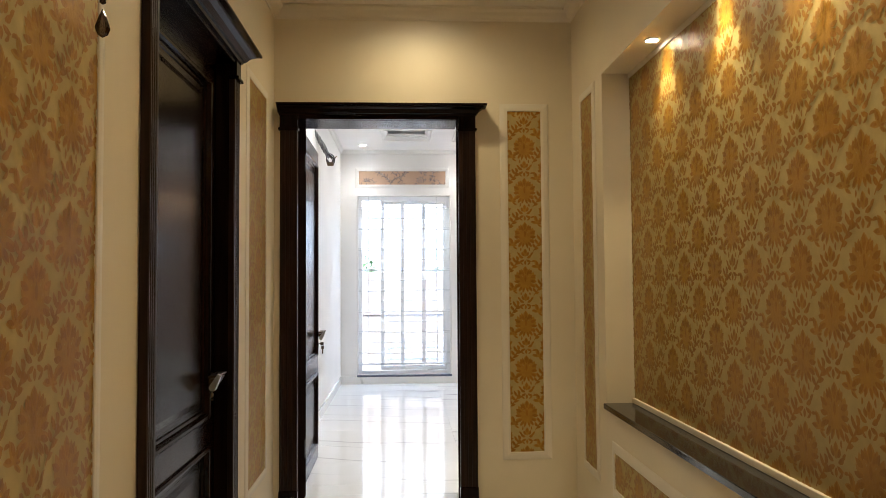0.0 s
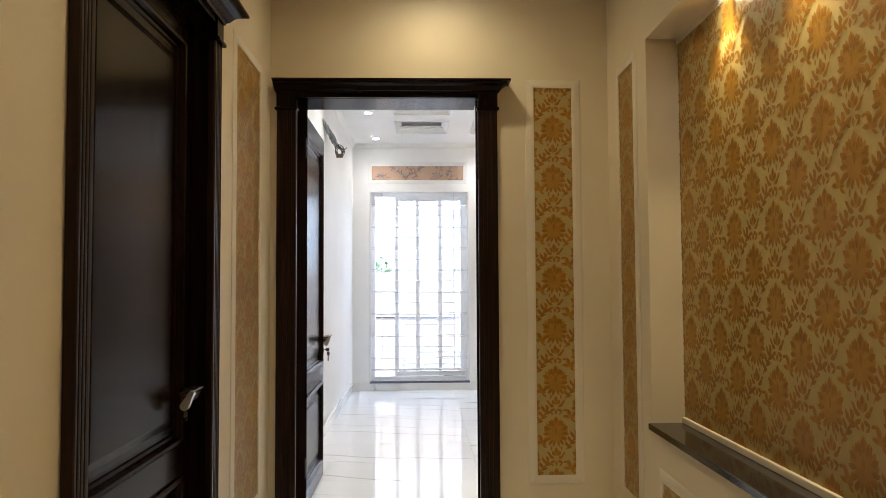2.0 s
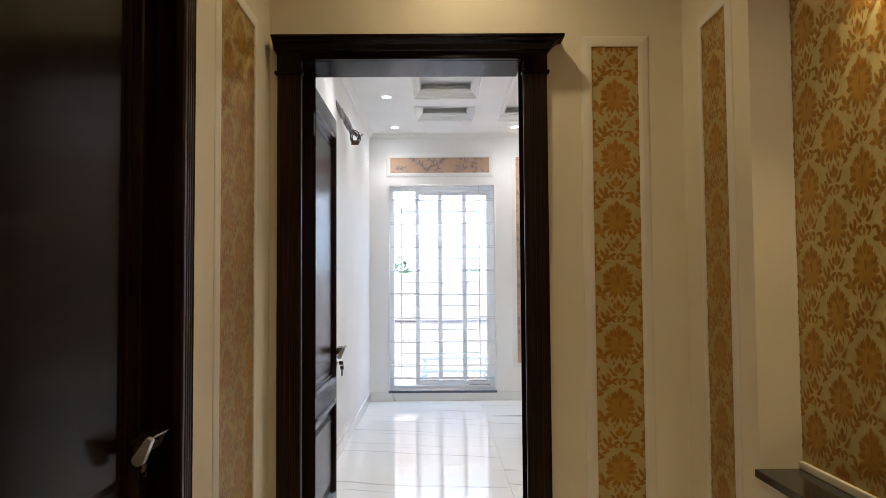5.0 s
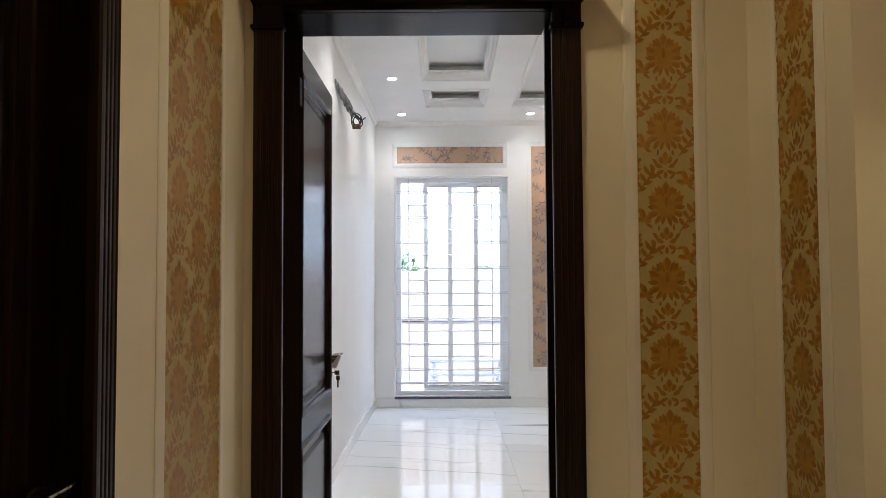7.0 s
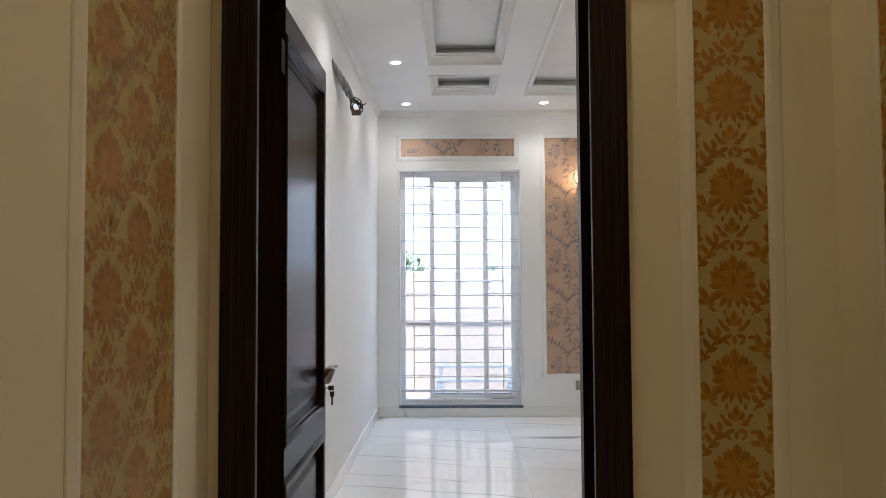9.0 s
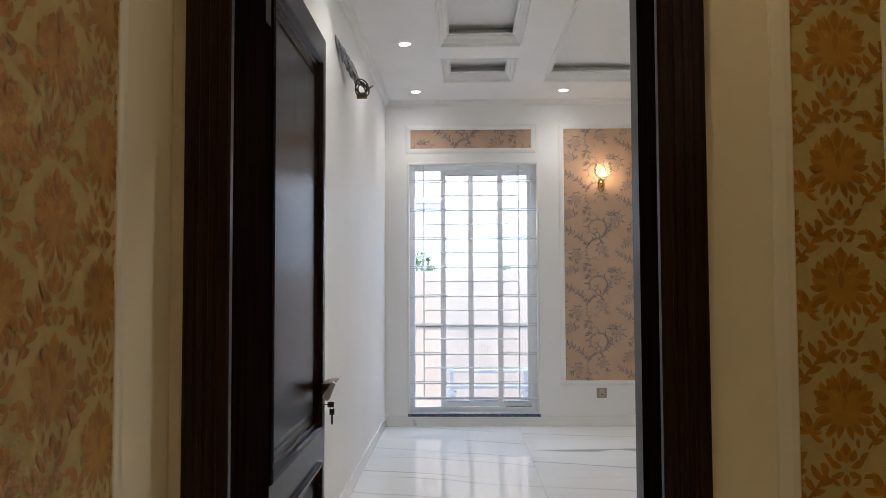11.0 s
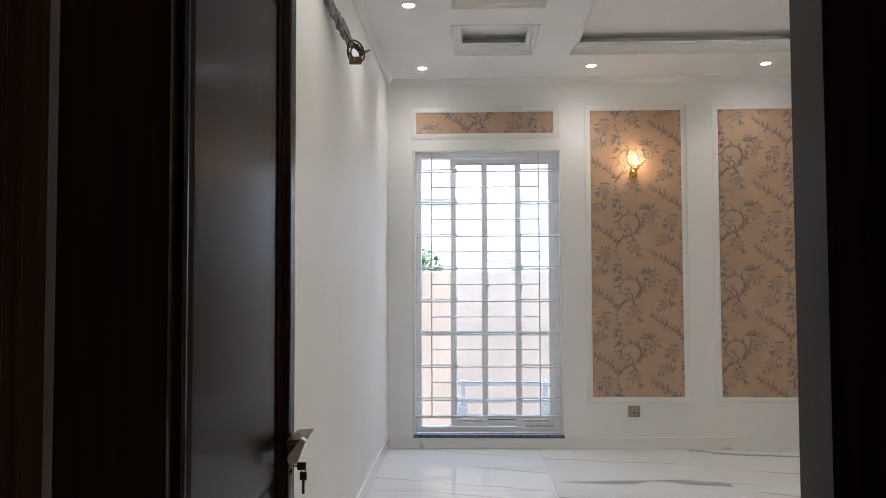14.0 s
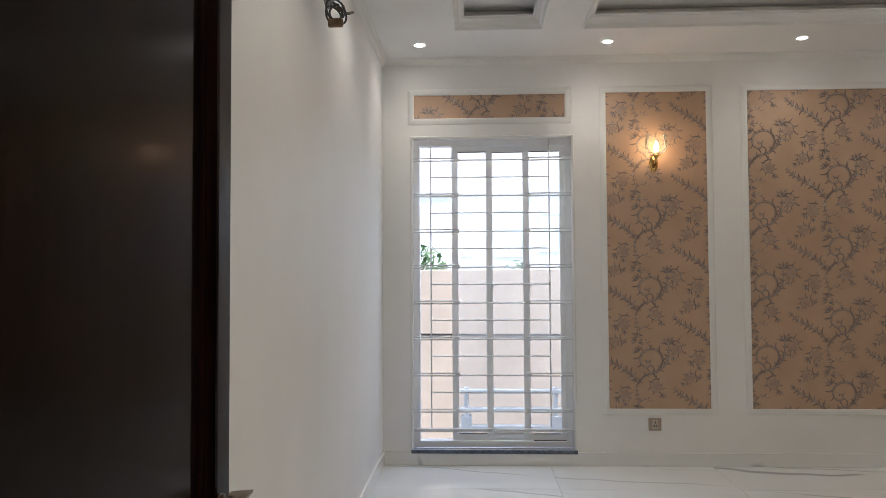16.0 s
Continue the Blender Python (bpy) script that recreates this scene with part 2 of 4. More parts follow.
def finish(name, bm, material, smooth=False):
    bmesh.ops.recalc_face_normals(bm, faces=bm.faces)
    me = bpy.data.meshes.new(name)
    bm.to_mesh(me)
    bm.free()
    me.materials.append(material)
    if smooth:
        me.polygons.foreach_set("use_smooth", [True] * len(me.polygons))
        me.set_sharp_from_angle(angle=radians(40))
    return me


def thing(name, bm, material, label="", category="", group="", kind="", smooth=False):
    return tagged(new(name, finish(name, bm, material, smooth)), label, category, group, kind)


def holder(name, at, label, category, group="", kind=""):
    ob = new(name)
    ob.location = at
    ob.empty_display_size = 0.05
    return tagged(ob, label, category, group, kind)


def part(name, bm, material, parent, label="", smooth=False):
    """A part built in the world's coordinates, or in its thing's where that stands at an Empty."""
    ob = new(name, finish(name, bm, material, smooth))
    ob.parent = parent
    return tagged(ob, label)


B = bmesh.new

# ---- plan ----
XL, XR, YW, YR = -0.663, 1.163, 4.418, 4.715          # hall walls, the two faces of the door wall
XRL, XRR, YF = -0.720, 3.78, 9.755                      # bedroom walls
HC, RC, BACK = 3.03, 3.102, -1.6                       # ceilings, hall's rear end
DX0, DX1, DZ = -0.545, 0.478, 2.381                    # hole for the bedroom door's lining
LY0, LY1 = 2.218, 3.289                                # hole for the side door's lining
NY, NX, NZ0, NZ1 = 3.736, 1.312, 0.69, 2.44            # wall niche
WX0, WX1, WZ0, WZ1 = -0.487, 0.730, 0.118, 2.487        # window


def structure(name, boxes, material, label, category):
    bm = B()
    for b in boxes:
        box(bm, *b)
    return thing(name, bm, material, label, category, kind="structure")


structure("wall_hall_left", [(-0.86, XL, BACK, LY0, 0, 3.3), (-0.86, XL, LY1, YW, 0, 3.3), (-0.86, XL, LY0, LY1, DZ, 3.3)], WALL_CREAM,
          "cream painted hall wall with a dark door", "wall")
structure("wall_hall_right", [(XR, 1.5, BACK, NY, 0, NZ0), (XR, 1.5, BACK, NY, NZ1, 3.3), (XR, 1.5, NY, YW, 0, 3.3), (NX, 1.5, BACK, NY, NZ0, NZ1)], WALL_CREAM,
          "cream painted hall wall with a long niche", "wall")
structure("wall_hall_back", [(-0.86, 1.5, BACK - 0.2, BACK, 0, 3.3)], WALL_CREAM, "plain cream painted hall wall", "wall")
structure("wall_door", [(-0.93, DX0, YW, YR, 0, 3.3), (DX1, 3.98, YW, YR, 0, 3.3), (DX0, DX1, YW, YR, DZ, 3.3)], WALL_CREAM,
          "cream painted wall round the bedroom doorway", "wall")
structure("wall_room_left", [(-0.93, XRL, YR, YF, 0, 3.3)], WALL_WHITE, "white painted bedroom side wall", "wall")
structure("wall_room_right", [(XRR, 3.98, YR, YF, 0, 3.3)], WALL_WHITE, "white painted bedroom side wall", "wall")
structure("wall_room_window", [(-0.93, WX0, YF, YF + 0.23, 0, 3.3), (WX1, 3.98, YF, YF + 0.23, 0, 3.3), (WX0, WX1, YF, YF + 0.23, 0, WZ0 - 0.03),
                               (WX0, WX1, YF, YF + 0.23, WZ1, 3.3)], WALL_WHITE, "white painted window wall with papered panels", "wall")
structure("ceiling_hall", [(XL, XR, BACK, YW, HC, HC + 0.1)], CEIL_CREAM, "flat cream painted hall ceiling", "ceiling")
structure("roof_slab", [(-0.93, 3.98, YW, YF + 0.23, 3.3, 3.45), (-0.93, 1.5, BACK - 0.2, YW, 3.3, 3.45)], CEIL, "plain concrete roof slab over the rooms", "roof")


# bedroom ceiling with three coffers in a row and a large one
def bedroom_ceiling():
    holes = [(-0.134, 0.447, 8.42, 9.06), (-0.134, 0.447, 6.385, 8.085), (-0.134, 0.447, 5.41, 6.05), (0.734, 3.2, 5.39, 9.074)]
    e = 0.014
    wide = [(h[0] - e, h[1] + e, h[2] - e, h[3] + e) for h in holes]
    xs = sorted({XRL, XRR, *[v for h in wide for v in h[:2]]})
    ys = sorted({YR, YF, *[v for h in wide for v in h[2:]]})
    bm = B()
    for xa, xb in zip(xs, xs[1:]):
        for ya, yb in zip(ys, ys[1:]):
            cx, cy = (xa + xb) / 2, (ya + yb) / 2
            if not any(h[0] < cx < h[1] and h[2] < cy < h[3] for h in wide):
                vs = [bm.verts.new(p) for p in ((xa, ya, RC), (xa, yb, RC), (xb, yb, RC), (xb, ya, RC))]
                bm.faces.new(vs)
    for x0, x1, y0, y1 in holes:
        prof = [(0.014, 0.0), (0.014, -0.008), (0.008, -0.012), (0.0, -0.010), (-0.004, 0.010), (-0.016, 0.018), (-0.026, 0.040), (-0.044, 0.052), (-0.046, 0.064), (-0.060, 0.066), (-0.060, 0.074), (0.05, 0.074), (0.05, 0.135)]
        rows = [[bm.verts.new(p) for p in ((x0 - o, y0 - o, RC + h), (x1 + o, y0 - o, RC + h), (x1 + o, y1 + o, RC + h), (x0 - o, y1 + o, RC + h))] for o, h in prof]
        for a, b in zip(rows, rows[1:]):
            for i in range(4):
                j = (i + 1) % 4
                bm.faces.new((a[i], a[j], b[j], b[i]))
        bm.faces.new(rows[-1])
    bmesh.ops.remove_doubles(bm, verts=bm.verts, dist=0.0004)
    return thing("ceiling_bedroom", bm, CEIL, "white false ceiling with moulded coffers", "ceiling", kind="structure")


bedroom_ceiling()


def cornice(name, runs, material, z, size, label):
    """A stepped plaster cornice along straight runs: (start, end, inward normal)."""
    bm = B()
    prof = [(0, 0), (0.10, 0), (0.16, 0.10), (0.30, 0.16), (0.46, 0.36), (0.58, 0.62), (0.84, 0.80), (0.88, 0.92), (1.0, 0.94), (1.0, 1.0), (0, 1.0)]
    for (ax, ay), (bx, by), (nx, ny) in runs:
        rings(bm, [[(x + nx * u * size, y + ny * u * size, z - size + v * size) for u, v in prof] for x, y in ((ax, ay), (bx, by))])
    return thing(name, bm, material, label, "cornice", kind="structure")


cornice("trim_hall_cornice", [((XL, YW), (XR, YW), (0, -1)), ((XL, BACK), (XL, YW - 0.002), (1, 0)), ((XR, BACK), (XR, YW - 0.002), (-1, 0))], MOULD_CREAM, HC - 0.001, 0.072,
        "cream plaster cornice along the hall ceiling")
cornice("trim_bedroom_cornice", [((XRL, YF), (XRR, YF), (0, -1)), ((XRL, YR), (XRL, YF - 0.002), (1, 0)), ((XRR, YR), (XRR, YF - 0.002), (-1, 0))], MOULD_WHITE, RC - 0.001, 0.05,
        "slim white plaster cornice along the bedroom ceiling")


# ---- panel mouldings and wallpapers ----
PANEL_PROF = [(0.0, -0.004), (0.0, 0.007), (0.003, 0.009), (0.018, 0.0095), (0.024, 0.0085), (0.036, 0.0065), (0.044, 0.0045), (0.048, 0.002), (0.048, -0.004)]


LIFT = [0.0]


def next_layer():
    """Each printed stroke lies a hair above the last, so that no two share a plane."""
    LIFT[0] = (LIFT[0] + 0.00061803) % 0.001


def leaf_shape(bm, put, x, y, angle, length, width, bend=0.0, seg=5):
    """A pointed leaf on the paper."""
    next_layer()
    left, right = [], []
    a = angle
    px, py = x, y
    for i in range(seg + 1):
        t = i / seg
        w = width * math.sin(math.pi * min(t * 0.92 + 0.06, 1.0)) ** 0.8 / 2
        nx, ny = -math.sin(a), math.cos(a)
        left.append(bm.verts.new(put(px + nx * w, py + ny * w)))
        right.append(bm.verts.new(put(px - nx * w, py - ny * w)))
        px, py = px + math.cos(a) * length / seg, py + math.sin(a) * length / seg
        a += bend / seg
    for i in range(seg):
        bm.faces.new((left[i], right[i], right[i + 1], left[i + 1]))


def stroke(bm, put, pts, w0, w1):
    next_layer()
    prev = None
    n = len(pts)
    for i, (x, y) in enumerate(pts):
        ax, ay = pts[max(i - 1, 0)]
        bx, by = pts[min(i + 1, n - 1)]
        d = math.hypot(bx - ax, by - ay) or 1.0
        nx, ny = -(by - ay) / d, (bx - ax) / d
        w = (w0 + (w1 - w0) * i / (n - 1)) / 2
        pair = (bm.verts.new(put(x + nx * w, y + ny * w)), bm.verts.new(put(x - nx * w, y - ny * w)))
        if prev:
            bm.faces.new((prev[0], prev[1], pair[1], pair[0]))
        prev = pair


def damask_big(bm, pale, put, putw, x, y, k, rnd):
    """A palmette: a pointed bud on top, lobes that curl out at both sides and a fan of petals below."""
    up = math.pi / 2
    leaf_shape(pale, putw, x, y + 0.010 * k, up, 0.062 * k, 0.036 * k)
    leaf_shape(pale, putw, x, y - 0.040 * k, up, 0.070 * k, 0.046 * k)
    for dx, dy, a, l, w in ((0, 0.030, 0, 0.040, 0.016), (0.009, 0.022, 0.35, 0.036, 0.010), (-0.009, 0.022, -0.35, 0.036, 0.010), (0, -0.012, 0, 0.036, 0.012)):
        leaf_shape(bm, put, x + dx * k, y + dy * k, up - a, l * k, w * k)
    for s in (-1, 1):
        for dx, dy, a, l, w, bend in ((0.008, 0.016, 0.62, 0.044, 0.022, -0.7), (0.012, 0.000, 1.05, 0.054, 0.027, -0.9), (0.010, -0.012, 1.50, 0.052, 0.025, -0.9),
                                      (0.010, -0.022, 1.98, 0.050, 0.023, -0.5), (0.006, -0.026, 2.45, 0.050, 0.020, 0.2), (0.002, -0.028, 2.85, 0.046, 0.016, 0.0)):
            l *= rnd.uniform(0.93, 1.06)
            leaf_shape(pale, putw, x + s * dx * k, y + dy * k, up - s * a, l * k * 1.02, w * k * 0.92, -s * bend, 6)
            leaf_shape(bm, put, x + s * (dx + 0.38 * l * math.sin(a)) * k, y + (dy + 0.38 * l * math.cos(a)) * k, up - s * (a + 0.3 * bend * -1), l * k * 0.62, w * k * 0.66, -s * bend * 0.7, 5)
        leaf_shape(bm, put, x + s * 0.030 * k, y + 0.026 * k, up - s * 0.1, 0.020 * k, 0.011 * k, s * 0.8, 4)


def damask_small(bm, pale, put, putw, x, y, k, rnd):
    """The ragged crown flower between two palmettes, with curls at its foot."""
    up = math.pi / 2
    leaf_shape(pale, putw, x, y + 0.004 * k, up, 0.042 * k, 0.024 * k)
    leaf_shape(bm, put, x, y + 0.020 * k, up, 0.026 * k, 0.012 * k)
    for s in (-1, 1):
        for dx, dy, a, l, w, bend in ((0.008, 0.008, 0.75, 0.026, 0.013, 1.0), (0.010, -0.004, 1.35, 0.030, 0.015, 1.2), (0.006, -0.014, 2.2, 0.028, 0.013, 0.8),
                                      (0.030, 0.004, 0.2, 0.026, 0.011, -1.0), (0.034, -0.026, 0.9, 0.022, 0.010, -1.6), (0.012, -0.040, 1.2, 0.026, 0.009, 1.4), (0.026, 0.034, -0.4, 0.020, 0.008, -0.9)):
            leaf_shape(bm, put, x + s * dx * k, y + dy * k, up - s * a, l * k * rnd.uniform(0.85, 1.1), w * k, s * bend, 5)
    leaf_shape(bm, put, x, y - 0.018 * k, -up, 0.024 * k, 0.013 * k, 0, 4)


def damask_bud(bm, pale, put, putw, x, y, s, rnd):
    """A three-leaved bud that leans along the diagonal."""
    up = math.pi / 2
    for a, l, w in ((-0.2, 0.052, 0.023), (0.9, 0.042, 0.021), (-1.2, 0.040, 0.019), (2.4, 0.036, 0.013), (1.7, 0.026, 0.010)):
        leaf_shape(pale, putw, x, y - 0.008, up - s * a, l, w, s * 0.5, 5)
        leaf_shape(bm, put, x + s * 0.25 * l * math.sin(a), y - 0.008 + 0.25 * l * math.cos(a), up - s * a - 0.1, l * rnd.uniform(0.6, 0.75), w * 0.6, s * 0.5, 4)


def damask_twig(bm, pale, put, putw, x, y, s, rnd):
    """A bent twig with short leaves on both sides and a curl at its upper end."""
    line = [(x + s * (0.034 * t + 0.008 * math.sin(3 * t)), y + 0.066 * t) for t in [i / 6 - 0.55 for i in range(8)]]
    stroke(bm, put, line, 0.004, 0.010)
    for i, (px, py) in enumerate(line[1:-1]):
        leaf_shape(bm, put, px, py, math.pi / 2 + s * (0.75 if i % 2 else -1.05), 0.029 + 0.003 * i, 0.016, -s * 0.5, 4)
    leaf_shape(bm, put, *line[-1], math.pi / 2 - s * 0.3, 0.032, 0.018, s * 1.5, 5)


def damask(rect, put, putw, seed, ref, lean, c=0.153, h=0.271):
    """Half-drop damask: palmette columns c apart; ref is the centre of one palmette, lean the way that the buds lean."""
    rnd = random.Random(seed)
    u0, v0, u1, v1 = rect
    bm, pale = B(), B()
    for i in range(int((u0 - ref[0]) / c) - 2, int((u1 - ref[0]) / c) + 3):
        x = ref[0] + i * c
        for j in range(int((v0 - ref[1]) / h) - 2, int((v1 - ref[1]) / h) + 3):
            y = ref[1] + j * h + (h / 2 if i % 2 else 0)
            for f, xx, yy, k in ((damask_big, x, y, 1.10), (damask_small, x, y + h / 2, 1.12), (damask_bud, x + lean * c / 2, y + h / 4 + 0.012, lean), (damask_twig, x - lean * c / 2, y + h / 4 + 0.004, lean)):
                if v0 - 0.08 < yy < v1 + 0.08 and u0 - 0.07 < xx < u1 + 0.07:
                    f(bm, pale, put, putw, xx, yy, k, rnd)
    return bm, pale


def feathered(bm, hi, put, puth, pts, width, leaf, rnd, sides=(-1, 1), step=1):
    """A tapering stem along pts with bent acanthus leaves that lie back along it."""
    stroke(bm, put, pts, width, width * 0.45)
    n = len(pts)
    stroke(hi, puth, [(px + 0.0014, py + 0.0016) for px, py in pts[n // 4:]], 0.0026, 0.0012)
    for i in range(1, n - 1, step):
        head = math.atan2(pts[i + 1][1] - pts[i - 1][1], pts[i + 1][0] - pts[i - 1][0])
        swell = 0.5 + 0.6 * math.sin(math.pi * min(1.0, 0.1 + i / n))
        for out in sides:
            size = leaf * swell * rnd.uniform(0.75, 1.2)
            leaf_shape(bm, put, *pts[i], head + out * rnd.uniform(0.30, 0.75), size, size * 0.20, out * rnd.uniform(0.6, 1.7), 6)
            if i % 3 == 0:
                leaf_shape(hi, puth, *pts[i], head + out * 0.6, size * 0.75, size * 0.10, out * 0.8, 4)


def winding(points, n):
    """A smooth line through a few turning points."""
    out = []
    k = len(points) - 1
    for i in range(n + 1):
        f = min(i / n * k, k - 1e-6)
        j = int(f)
        t = f - j
        p = [points[max(0, min(k, j + d))] for d in (-1, 0, 1, 2)]
        out.append(tuple(0.5 * (2 * p[1][c] + (p[2][c] - p[0][c]) * t + (2 * p[0][c] - 5 * p[1][c] + 4 * p[2][c] - p[3][c]) * t * t
                                + (3 * p[1][c] - p[0][c] - 3 * p[2][c] + p[3][c]) * t ** 3) for c in (0, 1)))
    return out


def scrolls(rect, put, puth, putw, seed, node, w=0.554, h=0.540):
    """Acanthus scrolls in a half-drop repeat about a branching node: a vine, a plume, a large scroll, a crowned branch and loose curls."""
    bm, hi, wash = B(), B(), B()
    u0, v0, u1, v1 = rect
    vine = ((0, 0), (-0.011, -0.043), (0.0, -0.100), (0.007, -0.156))
    stem = ((0, 0), (0.057, 0.060), (0.140, 0.085), (0.206, 0.142), (0.228, 0.213), (0.233, 0.275))
    hook = ((0.205, 0.145), (0.245, 0.185), (0.292, 0.182))
    scroll = ((0.150, 0.090), (0.188, 0.165), (0.160, 0.238), (0.090, 0.255), (0.028, 0.215), (0.024, 0.150), (0.066, 0.118), (0.095, 0.140), (0.080, 0.165), (0.062, 0.152))
    plume = ((-0.007, 0.012), (-0.057, 0.072), (-0.142, 0.132), (-0.232, 0.180), (-0.284, 0.236))
    sprig = ((0.010, -0.142), (0.052, -0.118), (0.100, -0.136))
    sprig_low = ((0.006, -0.238), (0.060, -0.230), (0.098, -0.262))
    curls = ((0.284, 0.262, 0.056, 2.5, -5.4), (0.142, -0.022, 0.054, 1.2, 5.6), (-0.092, -0.085, 0.056, 0.9, 4.9), (-0.163, -0.236, 0.048, -0.5, 5.3))
    tufts = ((0.233, 0.285, 1.9, 5, 0.062), (0.232, 0.300, 0.6, 3, 0.055), (0.005, -0.160, -1.5, 5, 0.046), (-0.004, -0.225, 3.0, 4, 0.046), (0.004, -0.235, 0.4, 3, 0.044), (0.010, 0.235, 2.4, 5, 0.050),
             (0.178, -0.070, -1.2, 3, 0.045), (-0.145, -0.105, -2.1, 4, 0.046), (-0.092, -0.140, -1.4, 3, 0.040), (-0.110, -0.225, 0.2, 3, 0.036), (-0.205, -0.270, -2.4, 3, 0.036))
    for i in range(int((u0 - node[0]) / w) - 2, int((u1 - node[0]) / w) + 3):
        for j in range(int((v0 - node[1]) / h) - 2, int((v1 - node[1]) / h) + 3):
            rnd = random.Random(seed)
            ox, oy = node[0] + i * w, node[1] + j * h + (0.5 * h if i % 2 else 0)
            if not (u0 - 0.36 < ox < u1 + 0.34 and v0 - 0.36 < oy < v1 + 0.34):
                continue
            at = lambda line: [(ox + x, oy + y) for x, y in line]
            feathered(bm, hi, put, puth, at(winding(vine, 10)), 0.0085, 0.030, rnd, step=2)
            feathered(bm, hi, put, puth, at(winding(stem, 22)), 0.0145, 0.050, rnd, step=3)
            feathered(bm, hi, put, puth, at(winding(hook, 8)), 0.0085, 0.030, rnd, step=2)
            feathered(bm, hi, put, puth, at(winding(scroll, 34)), 0.0130, 0.050, rnd, (-1,), 3)
            feathered(bm, hi, put, puth, at(winding(plume, 22)), 0.0120, 0.050, rnd, step=2)
            feathered(bm, hi, put, puth, at(winding(sprig, 8)), 0.0080, 0.030, rnd, (1,), 2)
            feathered(bm, hi, put, puth, at(winding(sprig_low, 8)), 0.0080, 0.030, rnd, (1,), 2)
            for line, wide in ((stem, 0.030), (plume, 0.040), (scroll, 0.030), (vine, 0.016), (hook, 0.018)):
                stroke(wash, putw, at(winding(line, 24)), wide, wide * 0.5)
            for cx, cy, r, a, sweep in curls:
                for k in range(6):
                    leaf_shape(wash, putw, ox + cx - 0.5 * r * math.cos(k * 1.05), oy + cy - 0.5 * r * math.sin(k * 1.05), k * 1.05, r * 1.5, r * 0.55, 0.6, 5)
                n = 20
                line = [(cx + r * (1.05 - 0.42 * k / n) * math.cos(a + sweep * k / n), cy + r * (1.05 - 0.42 * k / n) * math.sin(a + sweep * k / n)) for k in range(n + 1)]
                feathered(bm, hi, put, puth, at(line), 0.0105, 0.042, rnd, (-1 if sweep > 0 else 1,), 3)
            for x, y, a, count, size in tufts:
                for k in range(count):
                    leaf_shape(bm, put, ox + x, oy + y, a + (k - count / 2) * 0.42, size * rnd.uniform(0.7, 1.15), size * 0.22, (k - count / 2) * 0.5, 5)
                    leaf_shape(wash, putw, ox + x, oy + y, a + (k - count / 2) * 0.42 + 0.1, size * 1.1, size * 0.36, (k - count / 2) * 0.5, 4)
                leaf_shape(hi, puth, ox + x, oy + y, a + 0.15, size * 0.8, size * 0.07, 0.4, 4)
    return bm, hi, wash


def clip_to(bm, lo, hi_, axes):
    for ax, a, b in zip(axes, lo, hi_):
        n = Vector([1.0 if k == ax else 0.0 for k in range(3)])
        for v, s in ((a, -1), (b, 1)):
            geom = bm.verts[:] + bm.edges[:] + bm.faces[:]
            bmesh.ops.bisect_plane(bm, geom=geom, plane_co=n * v, plane_no=n * s, clear_outer=True)
    return bm


def panel(rect, side, at, style, label, group, seed, ref, moulding=True):
    """A papered wall panel in a raised frame. side: the way that the panel faces, +x, -x or -y; at: the wall's face."""
    u0, v0, u1, v1 = rect
    if side == "-y":
        place = lambda u, v, d: Vector((u, at - d, v))
        axes = (0, 2)
    else:
        s = 1 if side == "+x" else -1
        place = lambda u, v, d: Vector((at + s * d, u, v))
        axes = (1, 2)
    bm = B()
    sheet = [[place(u, v, d) for u, v in ((u0, v0), (u1, v0), (u1, v1), (u0, v1))] for d in (-0.001, 0.0025)]
    rings(bm, sheet)
    gold = style == "damask"
    ob = thing("wallpaper_panel", bm, PAPER_GOLD if gold else PAPER_PEACH, label, "wall panel", group)
    if gold:
        a, c = damask(rect, lambda a, b: place(a, b, 0.0038 + LIFT[0]), lambda a, b: place(a, b, 0.0027 + LIFT[0]), seed, ref, -1 if side == "-x" else 1)
        part("printed_pattern", clip_to(a, (u0, v0), (u1, v1), axes), PRINT_GOLD, ob, "shiny gold damask flowers")["kind"] = "stuff"
        part("printed_wash", clip_to(c, (u0, v0), (u1, v1), axes), PRINT_PALE, ob, "paler gold petals")["kind"] = "stuff"
    else:
        a, b, c = scrolls(rect, lambda u, v: place(u, v, 0.0038 + LIFT[0]), lambda u, v: place(u, v, 0.0049 + LIFT[0]), lambda u, v: place(u, v, 0.0027 + LIFT[0]), seed, ref)
        part("printed_wash", clip_to(c, (u0, v0), (u1, v1), axes), PRINT_WASH, ob, "soft mauve grey wash")["kind"] = "stuff"
        part("printed_pattern", clip_to(a, (u0, v0), (u1, v1), axes), PRINT_SLATE, ob, "slate grey acanthus scrolls")["kind"] = "stuff"
        part("printed_highlight", clip_to(b, (u0, v0), (u1, v1), axes), PRINT_LIGHT, ob, "pale scroll highlights")["kind"] = "stuff"
    if moulding:
        part("frame_moulding", ring_frame(B(), rect, PANEL_PROF, place), MOULD_CREAM if gold else MOULD_WHITE, ob, "painted raised frame moulding")
    return ob


